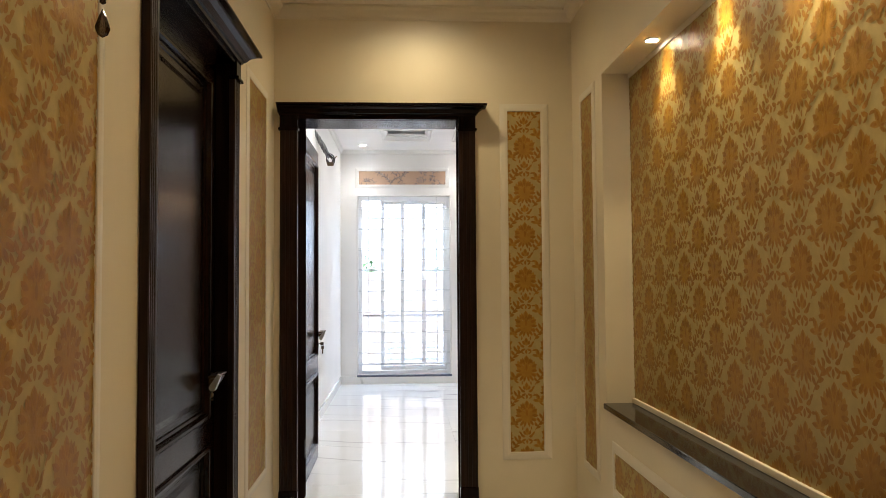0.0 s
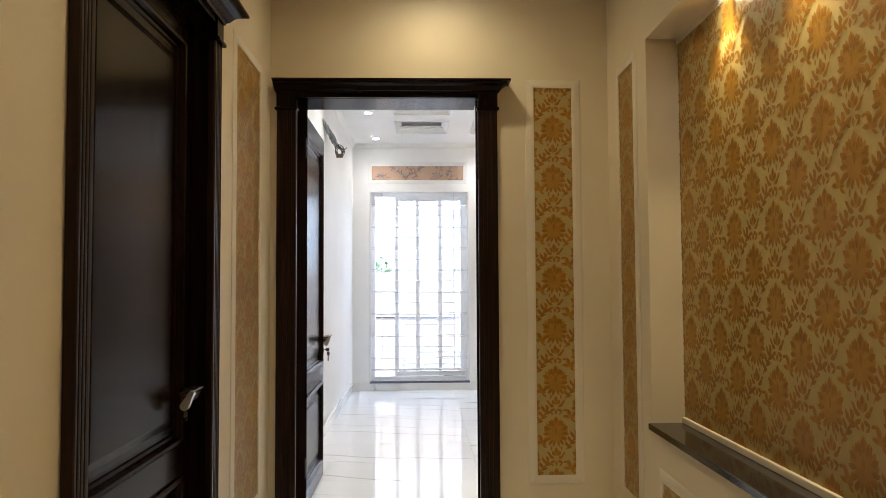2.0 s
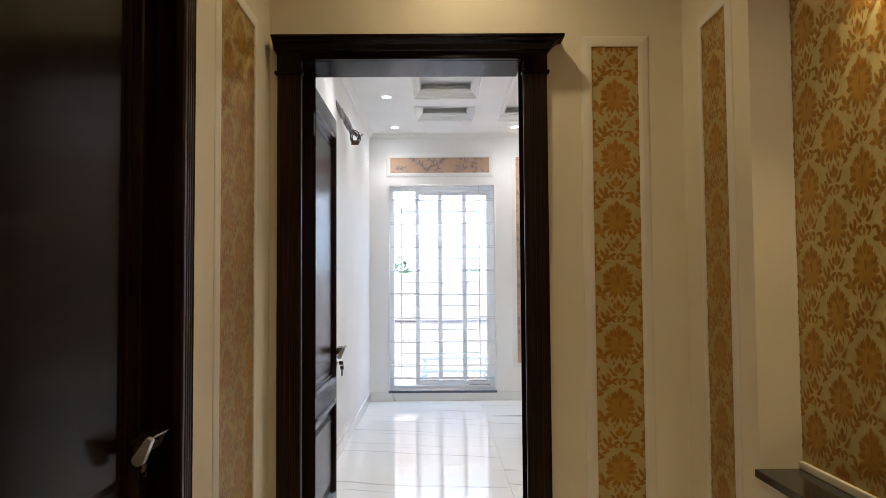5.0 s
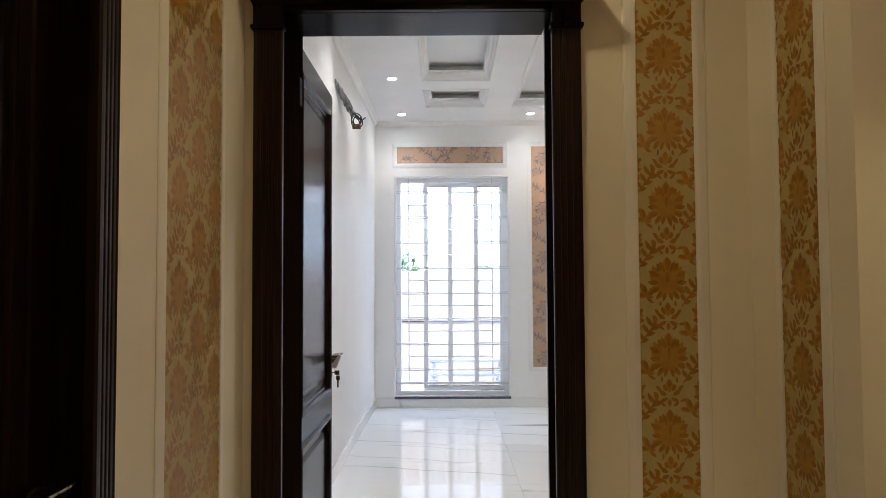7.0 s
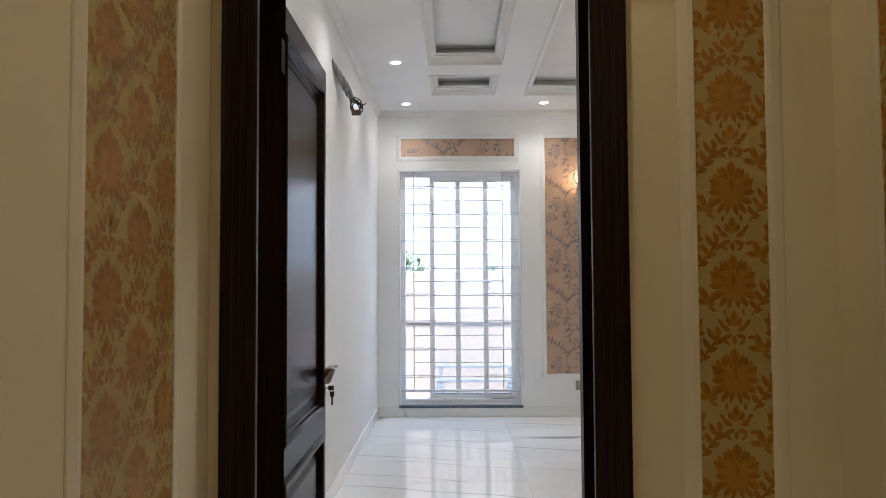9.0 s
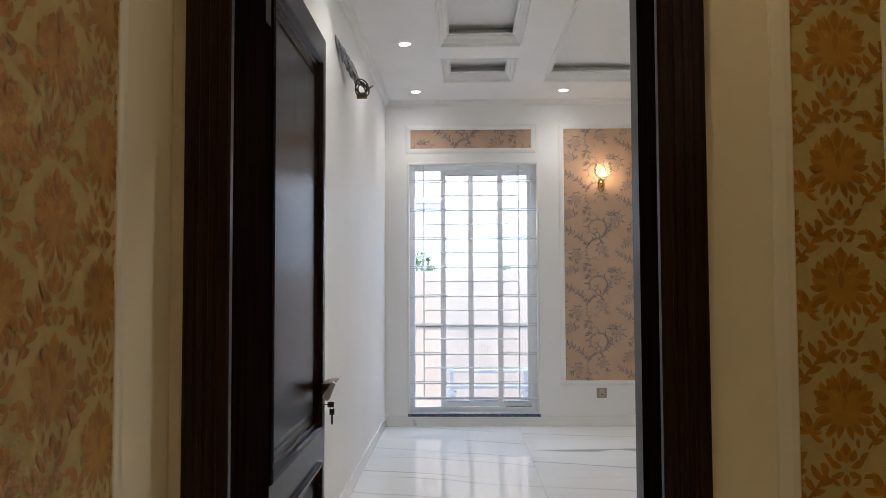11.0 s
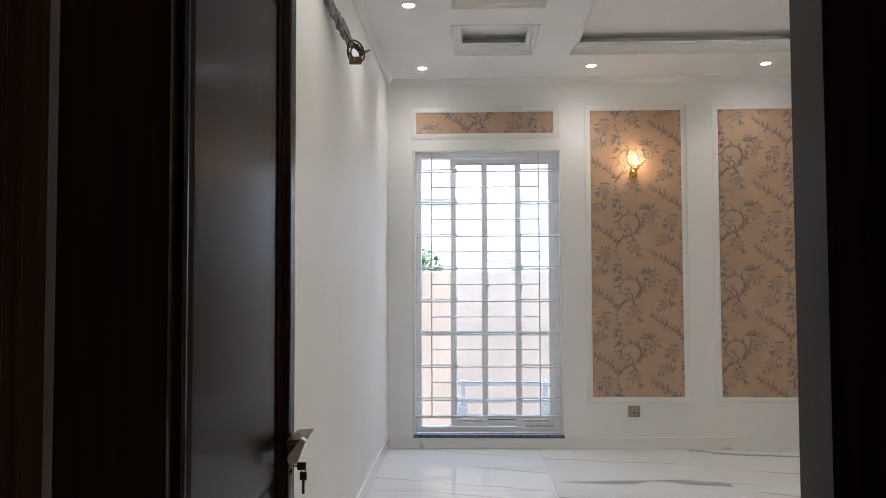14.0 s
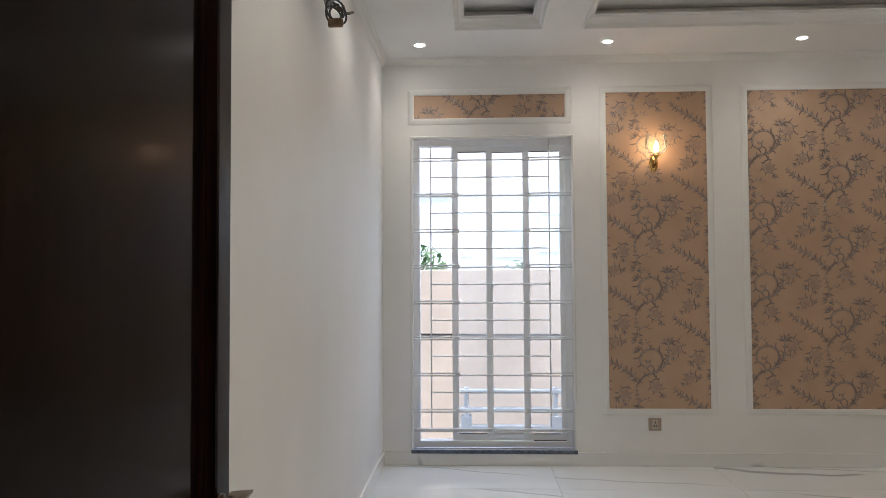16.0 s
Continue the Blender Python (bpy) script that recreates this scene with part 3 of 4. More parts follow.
GOLD = "gold damask panels in the hall"
panel((0.758, 0.32, 0.963, 2.395), "-y", YW, "damask", "tall narrow gold damask panel beside the doorway", GOLD, 3, (0.859, 2.174))
panel((3.925, 0.32, 4.175, 2.395), "-x", XR, "damask", "narrow gold damask panel between niche and corner", GOLD, 5, (4.05, 2.174))
panel((3.675, 0.32, 4.135, 2.395), "+x", XL, "damask", "gold damask panel between the two doors", GOLD, 7, (3.780, 1.884))
panel((-1.2, 0.32, 1.848, 2.395), "+x", XL, "damask", "wide gold damask panel with a crystal sconce", GOLD, 9, (1.708, 1.742))
panel((0.4, 0.32, 3.59, 0.498), "-x", XR, "damask", "low gold damask panel under the granite shelf", GOLD, 11, (2.0, 0.42))
panel((BACK + 0.03, 0.744, NY - 0.004, 2.415), "-x", NX, "damask", "large gold damask paper at the niche's back", GOLD, 13, (3.480, 2.074), moulding=False)
PEACH = "peach scroll panels in the bedroom"
panel((0.991, 0.427, 1.745, 2.822), "-y", YF, "scroll", "tall peach scroll panel behind a lit sconce", PEACH, 21, (1.205, 1.156))
panel((2.052, 0.427, 3.40, 2.822), "-y", YF, "scroll", "wide peach panel printed with grey scrolls", PEACH, 21, (2.619, 2.530))
panel((-0.475, 2.641, 0.681, 2.820), "-y", YF, "scroll", "low peach scroll panel above the window", PEACH, 21, (-0.05, 2.66))

# niche: white strips round the paper and the granite shelf
bm = B()
box(bm, NX - 0.016, NX, BACK + 0.03, NY - 0.001, 0.718, 0.744, 0.003)
box(bm, NX - 0.010, NX, BACK + 0.03, NY - 0.001, 2.415, NZ1 - 0.0005, 0.002)
thing("trim_niche", bm, MOULD_CREAM, "white edging strip round the niche paper", "trim", kind="structure")
bm = B()
box(bm, XR - 0.018, NX, BACK + 0.03, NY, 0.690, 0.718, 0.004)
thing("granite_shelf", bm, GRANITE, "polished black granite shelf in the wall niche", "shelf")


# ---- doors ----
def casing_profile():
    """Casing with shallow flutes: (across, proud)."""
    p = [(0.0, 0.0), (0.0, 0.020), (0.005, 0.026), (0.016, 0.026)]
    for k in range(3):
        c = 0.030 + k * 0.022
        p += [(c - 0.005, 0.0255), (c - 0.003, 0.0228), (c + 0.003, 0.0228), (c + 0.005, 0.0255), (c + 0.008, 0.026)]
    return p + [(0.092, 0.026), (0.098, 0.029), (0.104, 0.026), (0.104, 0.0)]


def door_set(name, at, turn, leaf_angle, label, leaf_side, cap_left=0.06, wide=1.0, cw=1.0):
    """A door with casing, lining and leaf. Local x runs across the hole, y into the wall, z up; hole 1.023 wide, lining lip 0.971 x 2.336."""
    m = Matrix.Translation(at) @ Matrix.Rotation(radians(turn), 4, "Z") @ Matrix.Diagonal((wide, 1, 1, 1))
    base = new(name)
    base.matrix_basis = m
    tagged(base, label, "door", "", "structure")
    w, h, depth = 1.023, 2.381, 0.297
    lip0, lip1, liph = 0.026, 0.997, 2.336
    # lining with its rebate on the far side
    right = w - 0.001
    # right jamb: shaded lip and lit rebate are told apart by wood tone
    for wood, pts in ((WOOD_MATT, [(0.001, -0.002), (lip0, -0.002), (lip0 + 0.009, depth + 0.002), (0.001, depth + 0.002)]),
                      (WOOD_MATT, [(right, -0.002), (lip1, -0.002), (lip1, depth - 0.130), (right, depth - 0.130)]),
                      (WOOD_SATIN, [(right, depth - 0.129), (w - 0.012, depth - 0.129), (w - 0.012, depth + 0.002), (right, depth + 0.002)])):
        b = B()
        rings(b, [[(x, y, z) for x, y in pts] for z in (0.001, h - 0.001)])
        part("jamb", b, wood, base)
    b = B()
    pts = [(h - 0.001, -0.0015), (liph, -0.0015), (liph, depth - 0.046), (h - 0.012, depth - 0.046), (h - 0.012, depth + 0.0015), (h - 0.001, depth + 0.0015)]
    rings(b, [[(x, y, z) for z, y in pts] for x in (lip0 + 0.001, lip1 - 0.001)])
    part("head_lining", b, WOOD_H, base)
    # fluted casings, plinths, capitals and the crown
    for s, x in ((-1, lip0), (1, lip1)):
        b = B()
        prof = casing_profile()
        rings(b, [[(x + s * u * cw, -v - 0.0025, z) for u, v in prof] for z in (0.122, 2.268)])
        part("casing", b, WOOD_SATIN, base, "fluted dark casing")
        x0, x1 = sorted((x + s * (-0.002), x + s * (0.104 * cw + 0.004)))
        part("plinth_block", box(B(), x0, x1, -0.040, -0.002, 0.001, 0.122, 0.004), WOOD, base)
        part("capital", box(box(B(), x0 + 0.002, x1 - 0.002, -0.036, -0.002, 2.284, 2.362, 0.003), x0 - 0.006, x1 + 0.006, -0.046, -0.002, 2.268, 2.284, 0.004), WOOD, base)
    b = B()
    box(b, lip0 + 0.004, lip1 - 0.004, -0.030, -0.002, liph + 0.001, 2.362, 0.003)
    x0, x1 = lip0 - 0.104 * cw - 0.003, lip1 + 0.104 * cw + 0.003
    crown = [(0.0, 0.0), (0.040, 0.0), (0.044, 0.010), (0.054, 0.014), (0.070, 0.034), (0.090, 0.044), (0.096, 0.050), (0.118, 0.052), (0.118, 0.062), (0.0, 0.062)]
    loops = []
    for o, z in crown:
        e = max(o - 0.040, 0) * 0.8
        el = min(e, cap_left)
        loops.append([(x0 - el, -0.002, 2.356 + z), (x0 - el, -o - 0.002, 2.356 + z), (x1 + e, -o - 0.002, 2.356 + z), (x1 + e, -0.002, 2.356 + z)])
    loops = loops[1:-1]
    rings(b, loops)
    part("crown_moulding", b, WOOD_H, base, "stepped dark crown moulding")
    # leaf, in its own frame: hinge edge at x 0, the near face at y 0, thickness into +y
    lw, lh, th = 0.995, 2.352, 0.040
    fields = ((0.115, 0.12, lw - 0.115, 0.655), (0.115, 0.79, lw - 0.115, 2.235))
    b = B()
    xs, zs = [0, 0.115, lw - 0.115, lw], [0, 0.12, 0.655, 0.79, 2.235, lh]
    for i in range(3):
        for j in range(5):
            if i == 1 and j in (1, 3):
                continue
            for y in (0.0, th):
                b.faces.new([b.verts.new((x, y, z)) for x, z in ((xs[i], zs[j]), (xs[i + 1], zs[j]), (xs[i + 1], zs[j + 1]), (xs[i], zs[j + 1]))])
    for (ax, az), (bx, bz) in (((0, 0), (lw, 0)), ((lw, 0), (lw, lh)), ((lw, lh), (0, lh)), ((0, lh), (0, 0))):
        b.faces.new([b.verts.new(p) for p in ((ax, 0, az), (bx, 0, bz), (bx, th, bz), (ax, th, az))])
    bmesh.ops.remove_doubles(b, verts=b.verts, dist=0.0003)
    hx = DOOR_HINGE[leaf_side]
    leaf = part("leaf", b, WOOD, base, "dark polished two-panel leaf")
    leaf.matrix_basis = Matrix.Translation((hx[0], hx[1], 0.006)) @ Matrix.Rotation(radians(leaf_angle), 4, "Z") @ Matrix.Diagonal((hx[2], 1, hx[3], 1))
    for u0, v0, u1, v1 in fields:
        b = B()
        for face in (0, 1):
            put = (lambda u, v, d: Vector((u, -d, v))) if face == 0 else (lambda u, v, d: Vector((u, th + d, v)))
            prof = [(0.010, 0.0), (0.008, 0.010), (0.0, 0.015), (-0.010, 0.013), (-0.016, 0.003), (-0.020, -0.005), (-0.030, -0.007), (-0.034, -0.013), (-0.050, -0.0145), (-0.052, -0.018), (0.010, -0.018)]
            ring_frame(b, (u0, v0, u1, v1), prof, put)
        part("panel_moulding", b, WOOD, leaf, "raised bolection moulding")
        b = B()
        loops = []
        for o, y in ((0.044, 0.0135), (0.060, 0.0135), (0.086, 0.007), (0.089, 0.0065)):
            loops.append([(u0 + o, y, v0 + o), (u1 - o, y, v0 + o), (u1 - o, y, v1 - o), (u0 + o, y, v1 - o)])
        loops2 = [[(x, th - y, z) for x, y, z in lp] for lp in loops[::-1]]
        rings(b, loops[::-1] + loops2[::-1])
        part("field_panel", b, WOOD, leaf)
    # lever handle, lock and key on the near face
    zc, xc = 0.945, lw - 0.058
    b = B()
    lathe(b, [(0.026, 0.0), (0.026, -0.006), (0.022, -0.009), (0.011, -0.011), (0.010, -0.040)], (xc, 0, zc), "y", 20)
    part("handle_rose", b, BRONZE, leaf, "bronze rose", True)
    b = B()
    for k, (plate, x0, x1) in enumerate((([(-0.022, 0.017), (-0.068, 0.026), (-0.070, 0.033), (-0.022, 0.029)], xc - 0.118, xc + 0.014),
                                         ([(-0.022, 0.012), (-0.060, 0.016), (-0.044, -0.014), (-0.022, -0.010)], xc - 0.104, xc + 0.012))):
        loops = []
        for i in range(9):
            t = i / 8
            swell = 0.86 + 0.14 * math.sin(math.pi * min(1.0, 0.25 + 0.75 * t))
            loops.append([(x1 + (x0 - x1) * t, y * swell, zc + z * swell) for y, z in plate])
        rings(b, loops)
    part("lever", b, BRONZE, leaf, "bronze lever handle")
    # scooped bright tip, a half round that slants down towards the leaf
    b = B()
    top, low = Vector((-0.071, 0.031)), Vector((-0.042, -0.020))
    d = (low - top).normalized()
    side_ = Vector((-d.y, d.x))
    arc = [top + side_ * 0.009, top - side_ * 0.006]
    arc += [low + (-side_ * math.cos(a) + d * math.sin(a)) * 0.015 for a in [math.pi * q / 6 for q in range(7)]]
    rings(b, [[(xc - 0.112 - dx, p.x, zc + p.y) for p in arc] for dx in (0.0, 0.004, 0.020, 0.024)])
    part("lever_end", b, CHROME, leaf, "bright chrome lever end", True)
    b = B()
    lathe(b, [(0.016, 0.0), (0.016, -0.004), (0.012, -0.006), (0.009, -0.010)], (xc, 0, zc - 0.072), "y", 16)
    box(b, xc - 0.006, xc + 0.006, -0.010, 0, zc - 0.095, zc - 0.075, 0.001)
    part("lock_cylinder", b, BRONZE, leaf, "", True)
    return base, leaf, (xc, zc)


DOOR_HINGE = {"open": (0.000, 0.297 + 0.016, 1, 1), "closed": (0.0268, 0.055, 0.974, 0.989)}
front, front_leaf, (hx, hz) = door_set("door_bedroom", (DX0, YW, 0), 0, 90.2, "dark wooden panelled door standing open into bedroom", "open", 0.008)
side, side_leaf, _ = door_set("door_side", (XL, LY0, 0), 90, 0, "closed dark wooden panelled door with fluted casing", "closed", wide=1.047, cw=0.78)

# keys in the open door's lock
b = B()
lathe(b, [(0.0022, -0.010), (0.0022, -0.022)], (hx, 0, hz - 0.072), "y", 8)
box(b, hx - 0.003, hx + 0.003, -0.048, -0.022, hz - 0.083, hz - 0.061, 0.002)
part("key", b, BRONZE, front_leaf, "key left in the lock")
b = B()
box(b, hx - 0.0015, hx + 0.0015, -0.050, -0.030, hz - 0.112, hz - 0.088, 0.001)
box(b, hx - 0.001, hx + 0.001, -0.044, -0.036, hz - 0.150, hz - 0.112, 0.0006)
tube(b, [(hx, -0.040 + 0.008 * math.cos(a * math.pi / 6), hz - 0.082 + 0.008 * math.sin(a * math.pi / 6)) for a in range(13)], 0.0010, 6)
part("hanging_key", b, BRONZE, front_leaf, "second key hanging from a ring")
for z in (0.25, 2.06):
    b = B()
    lathe(b, [(0.007, 0.0), (0.007, 0.10)], (0.004, 0.300, z), "z", 10)
    box(b, 0.034, 0.0362, 0.235, 0.285, z, z + 0.11, 0.0006)
    part("hinge", b, HINGE, front, "dark bronze butt hinge")


# ---- lamps ----
def downlight(x, y, z, r, lens, watts, colour, spot, label, group, blend=1.0):
    ob = holder("downlight", (x, y, z), label, "ceiling light", group)
    part("trim_ring", lathe(B(), [(r * 0.80, -0.0005), (r * 0.80, -0.003), (r * 0.9, -0.007), (r * 1.1, -0.005), (r * 1.16, -0.0005)], seg=28), TRIM_WHITE, ob, "white metal ring", True)
    part("lens", lathe(B(), [(r * 0.79, -0.0008), (r * 0.76, -0.0035), (r * 0.4, -0.005)], seg=28), lens, ob, "glowing lens", True)
    lamp = new("downlight_beam", bpy.data.lights.new("downlight_beam", "SPOT"))
    lamp.data.energy, lamp.data.color, lamp.data.spot_size, lamp.data.spot_blend, lamp.data.shadow_soft_size = watts, colour, radians(spot), blend, 0.05
    lamp.location = (0, 0, -0.012)
    lamp.parent = ob
    return ob


for y in (3.18, 2.575, 1.97, 1.365, 0.76):
    downlight(1.243, y, NZ1, 0.032, LAMP_WARM, NICHE_SPOT, WARM, 92, "small round warm downlight in the niche soffit", "niche downlights", 0.6)
for y in (3.98, 2.4, 0.6):
    downlight(0.22, y, HC, 0.045, LAMP_WARM, HALL_SPOT, WARM, 164, "round warm downlight in the hall ceiling", "hall downlights")
# the six from (-0.385, 5.20) on are added out of view to brighten the bedroom
for x, y, k in ((-0.400, 9.385, 0.50), (0.945, 9.38, 0.55), (2.31, 9.38, 0.45), (-0.398, 8.03, 0.45), (-0.385, 6.62, 0.6), (-0.385, 5.20, 1.0), (0.945, 5.09, 1.8), (2.31, 5.09, 1.6),
                (3.45, 9.38, 0.5), (3.45, 7.24, 1.1), (3.45, 5.09, 1.4)):
    downlight(x, y, RC, 0.042, LAMP_WHITE, ROOM_SPOT * k, SOFT_WARM, 135, "round lit downlight in the bedroom ceiling", "bedroom downlights")


def wall_sconce(x, z):
    ob = holder("wall_sconce", (x, YF, z), "lit brass wall sconce with a clear glass shade", "wall lamp")
    b = B()
    rings(b, [[(0.034 * k * math.cos(a), y, 0.070 * k * math.sin(a)) for a in [2 * math.pi * i / 28 for i in range(28)]] for k, y in ((1, -0.0035), (1, -0.010), (0.86, -0.015), (0.80, -0.013), (0.62, -0.020), (0.3, -0.024))])
    part("backplate", b, BRASS, ob, "oval brass backplate", True)
    b = B()
    tube(b, [(0.0, -0.018 - 0.085 * math.sin(t * 1.65), -0.030 + 0.012 * math.cos(t * 2.4) + 0.062 * t * t) for t in [i / 14 for i in range(15)]], 0.0075, 10)
    lathe(b, [(0.004, -0.050), (0.010, -0.040), (0.006, -0.034)], (0, -0.040, 0), "z", 12)
    part("arm", b, BRASS, ob, "curved brass arm", True)
    b = B()
    lathe(b, [(0.006, 0.020), (0.012, 0.028), (0.030, 0.040), (0.034, 0.048), (0.024, 0.052), (0.018, 0.060), (0.014, 0.072)], (0, -0.104, 0), "z", 20)
    part("cup", b, BRASS, ob, "brass lamp cup", True)
    b = B()
    outer = [(0.030, 0.052), (0.058, 0.066), (0.078, 0.094), (0.084, 0.130), (0.079, 0.165), (0.070, 0.190), (0.072, 0.196)]
    inner = [(r - 0.002, h) for r, h in outer[::-1]]
    lathe(b, outer + inner, (0, -0.104, 0), "z", 32, cap=False)
    sh = part("shade", b, SHADE_GLASS, ob, "clear fluted tulip glass", True)
    sh.visible_shadow = False
    b = B()
    lathe(b, [(0.010, 0.072), (0.017, 0.092), (0.018, 0.108), (0.011, 0.134), (0.002, 0.156)], (0, -0.104, 0), "z", 16)
    bulb = part("bulb", b, FLAME, ob, "glowing flame bulb", True)
    bulb.visible_shadow = False
    lamp = new("sconce_glow", bpy.data.lights.new("sconce_glow", "POINT"))
    lamp.data.energy, lamp.data.color, lamp.data.shadow_soft_size = SCONCE_W, (1.0, 0.66, 0.34), 0.025
    lamp.location = (0, -0.104, 0.115)
    lamp.parent = ob


wall_sconce(1.345, 2.275)


def crystal_sconce(y, z):
    ob = holder("crystal_sconce", (XL, y, z), "unlit wall sconce with smoky hanging crystals", "wall lamp")
    part("backplate", lathe(B(), [(0.05, 0.0035), (0.05, 0.010), (0.035, 0.016), (0.012, 0.020)], axis="x"), BRASS, ob, "round brass backplate", True)
    part("arm", tube(B(), [(0.015 + 0.122 * t, 0, -0.03 * math.sin(t * 3.1)) for t in [i / 10 for i in range(11)]], 0.006), BRASS, ob, "", True)
    part("cup", lathe(B(), [(0.008, 0.0), (0.045, 0.010), (0.048, 0.016), (0.014, 0.020), (0.012, 0.055)], (0.138, 0, 0)), BRASS, ob, "", True)
    for k, (dx, dy) in enumerate(((0.0, 0.040),)):
        b = B()
        x, yy = 0.138 + dx, dy
        for i in range(4):
            lathe(b, [(0.001, 0.008), (0.007, 0.004), (0.007, -0.004), (0.001, -0.008)], (x, yy, -0.010 - 0.018 * i), "z", 8)
        lathe(b, [(0.001, 0.0), (0.008, -0.016), (0.0165, -0.042), (0.012, -0.054), (0.001, -0.062)], (x, yy, -0.082), "z", 8)
        part("crystal_drop", b, CRYSTAL, ob, "faceted smoky crystal on beads")


crystal_sconce(1.505, 2.027)

# ---- bedroom window ----
win = thing("window_1", ring_frame(B(), (WX0, WZ0, WX1, WZ1), [(-0.001, 0.0), (-0.046, 0.0), (-0.050, 0.004), (-0.050, 0.070), (-0.001, 0.070)], lambda u, v, d: Vector((u, YF + 0.060 + d, v))), ALU,
            "tall white sliding window, one leaf slid open", "window", kind="structure")
part("architrave", ring_frame(B(), (WX0, WZ0, WX1, WZ1), [(0.0, 0.004), (0.0, -0.010), (0.012, -0.012), (0.018, -0.004), (0.018, 0.004)], lambda u, v, d: Vector((u, YF + d, v))), MOULD_WHITE, win, "thin white edge moulding")
SASHES = [(-0.190, 0.124, 0.083), (0.076, 0.410, 0.107), (0.360, 0.690, 0.083)]
for x0, x1, dy in SASHES:
    y = YF + dy
    b = ring_frame(B(), (x0 + 0.048, WZ0 + 0.100, x1 - 0.048, WZ1 - 0.094), [(0.0, 0.0), (0.004, -0.006), (0.048, -0.006), (0.048, 0.016), (0.004, 0.016)], lambda u, v, d: Vector((u, y + d, v)))
    sash = part("sash", b, ALU, win, "white sliding sash")
    b = B()
    rings(b, [[(u, y + d, v) for u, v in ((x0 + 0.046, WZ0 + 0.098), (x1 - 0.046, WZ0 + 0.098), (x1 - 0.046, WZ1 - 0.092), (x0 + 0.046, WZ1 - 0.092))] for d in (0.003, 0.008)])
    pane = part("pane", b, PANE, sash, "slightly hazy glass")
    pane.visible_shadow = False
    b = box(B(), x0 + 0.049, x1 - 0.049, y - 0.0075, y + 0.002, WZ1 - 0.099, WZ1 - 0.0935, 0.001)
    box(b, x0 + 0.049, x1 - 0.049, y - 0.0075, y + 0.002, WZ0 + 0.0995, WZ0 + 0.104, 0.001)
    part("gasket", b, DARK_PLASTIC, sash, "black rubber gasket line")
# solid dark strips stand in for the shade inside the open tracks
for z0, z1, x0, x1 in ((WZ1 - 0.044, WZ1 - 0.039, 0.412, 0.676), (WZ0 + 0.0505, WZ0 + 0.056, 0.430, 0.676)):
    part("groove_shade_strip", box(B(), x0, x1, YF + 0.068, YF + 0.0762, z0, z1), DARK_PLASTIC, win, "dark strip for the shade in the track groove")
for x in (0.120, 0.406):
    b = B()
    box(b, x - 0.006, x + 0.006, YF + 0.064, YF + 0.078, 1.30, 1.38, 0.003)
    box(b, x - 0.003, x + 0.022, YF + 0.052, YF + 0.064, 1.345, 1.360, 0.002)
    part("sash_latch", b, STEEL_WHITE, win, "small grey latch")
bm = B()
box(bm, WX0 - 0.016, WX1 + 0.020, YF - 0.030, YF + 0.058, WZ0 - 0.028, WZ0 - 0.001, 0.004)
thing("window_sill", bm, SILL, "dark polished granite sill under the window", "window sill", kind="structure")

grille = holder("window_grille", (0.126, YF + 0.028, WZ0), "white painted steel bar grille inside the window", "grille")
inv = Vector((-0.126, -(YF + 0.028), -WZ0))


def bar(p, q, r, name="bar"):
    part(name, tube(B(), [Vector(p) + inv, Vector(q) + inv], r, 6), STEEL_WHITE, grille)


GY = YF + 0.028
for x in (-0.350, 0.558):
    bar((x, GY, 0.254), (x, GY, WZ1 - 0.002), 0.0056)
for k in range(8):
    z = 2.327 - 0.2749 * k
    for za in (z + 0.010, z - 0.010):
        bar((WX0 + 0.001, GY - 0.007, za), (-0.149, GY - 0.007, za), 0.0056)
        bar((0.401, GY - 0.007, za), (WX1 - 0.001, GY - 0.007, za), 0.0056)
    bar((-0.149, GY - 0.007, z - 0.006), (0.401, GY - 0.007, z - 0.006), 0.0056)
    for x in (-0.149, 0.392):
        b = B()
        box(b, x - 0.020, x + 0.020, GY - 0.014, GY + 0.004, z - 0.017, z + 0.015, 0.003)
        bmesh.ops.translate(b, verts=b.verts, vec=inv)
        part("clip_block", b, STEEL_WHITE, grille)
    if k < 7:
        bar((-0.350, GY + 0.006, z - 0.137), (0.558, GY + 0.006, z - 0.137), 0.0056)
b = box(B(), WX0 + 0.002, WX1 - 0.002, GY - 0.012, GY + 0.012, 0.243, 0.267, 0.003)
bmesh.ops.translate(b, verts=b.verts, vec=inv)
part("bottom_rail", b, STEEL_WHITE, grille)

# ---- socket ----
sock = thing("wall_socket", box(B(), 1.279, 1.374, YF - 0.010, YF, 0.264, 0.357, 0.003), SOCKET_TAN, "tan switched wall socket below the scroll panel", "socket")
part("insert", box(B(), 1.305, 1.349, YF - 0.0125, YF - 0.009, 0.278, 0.343, 0.001), SOCKET_LIGHT, sock, "paler socket insert")
for x, z, a, c in ((1.319, 0.300, 0.004, 0.008), (1.335, 0.300, 0.004, 0.008), (1.327, 0.326, 0.003, 0.009)):
    part("pin_hole", box(B(), x - a, x + a, YF - 0.0135, YF - 0.012, z - c, z + c), DARK_PLASTIC, sock)

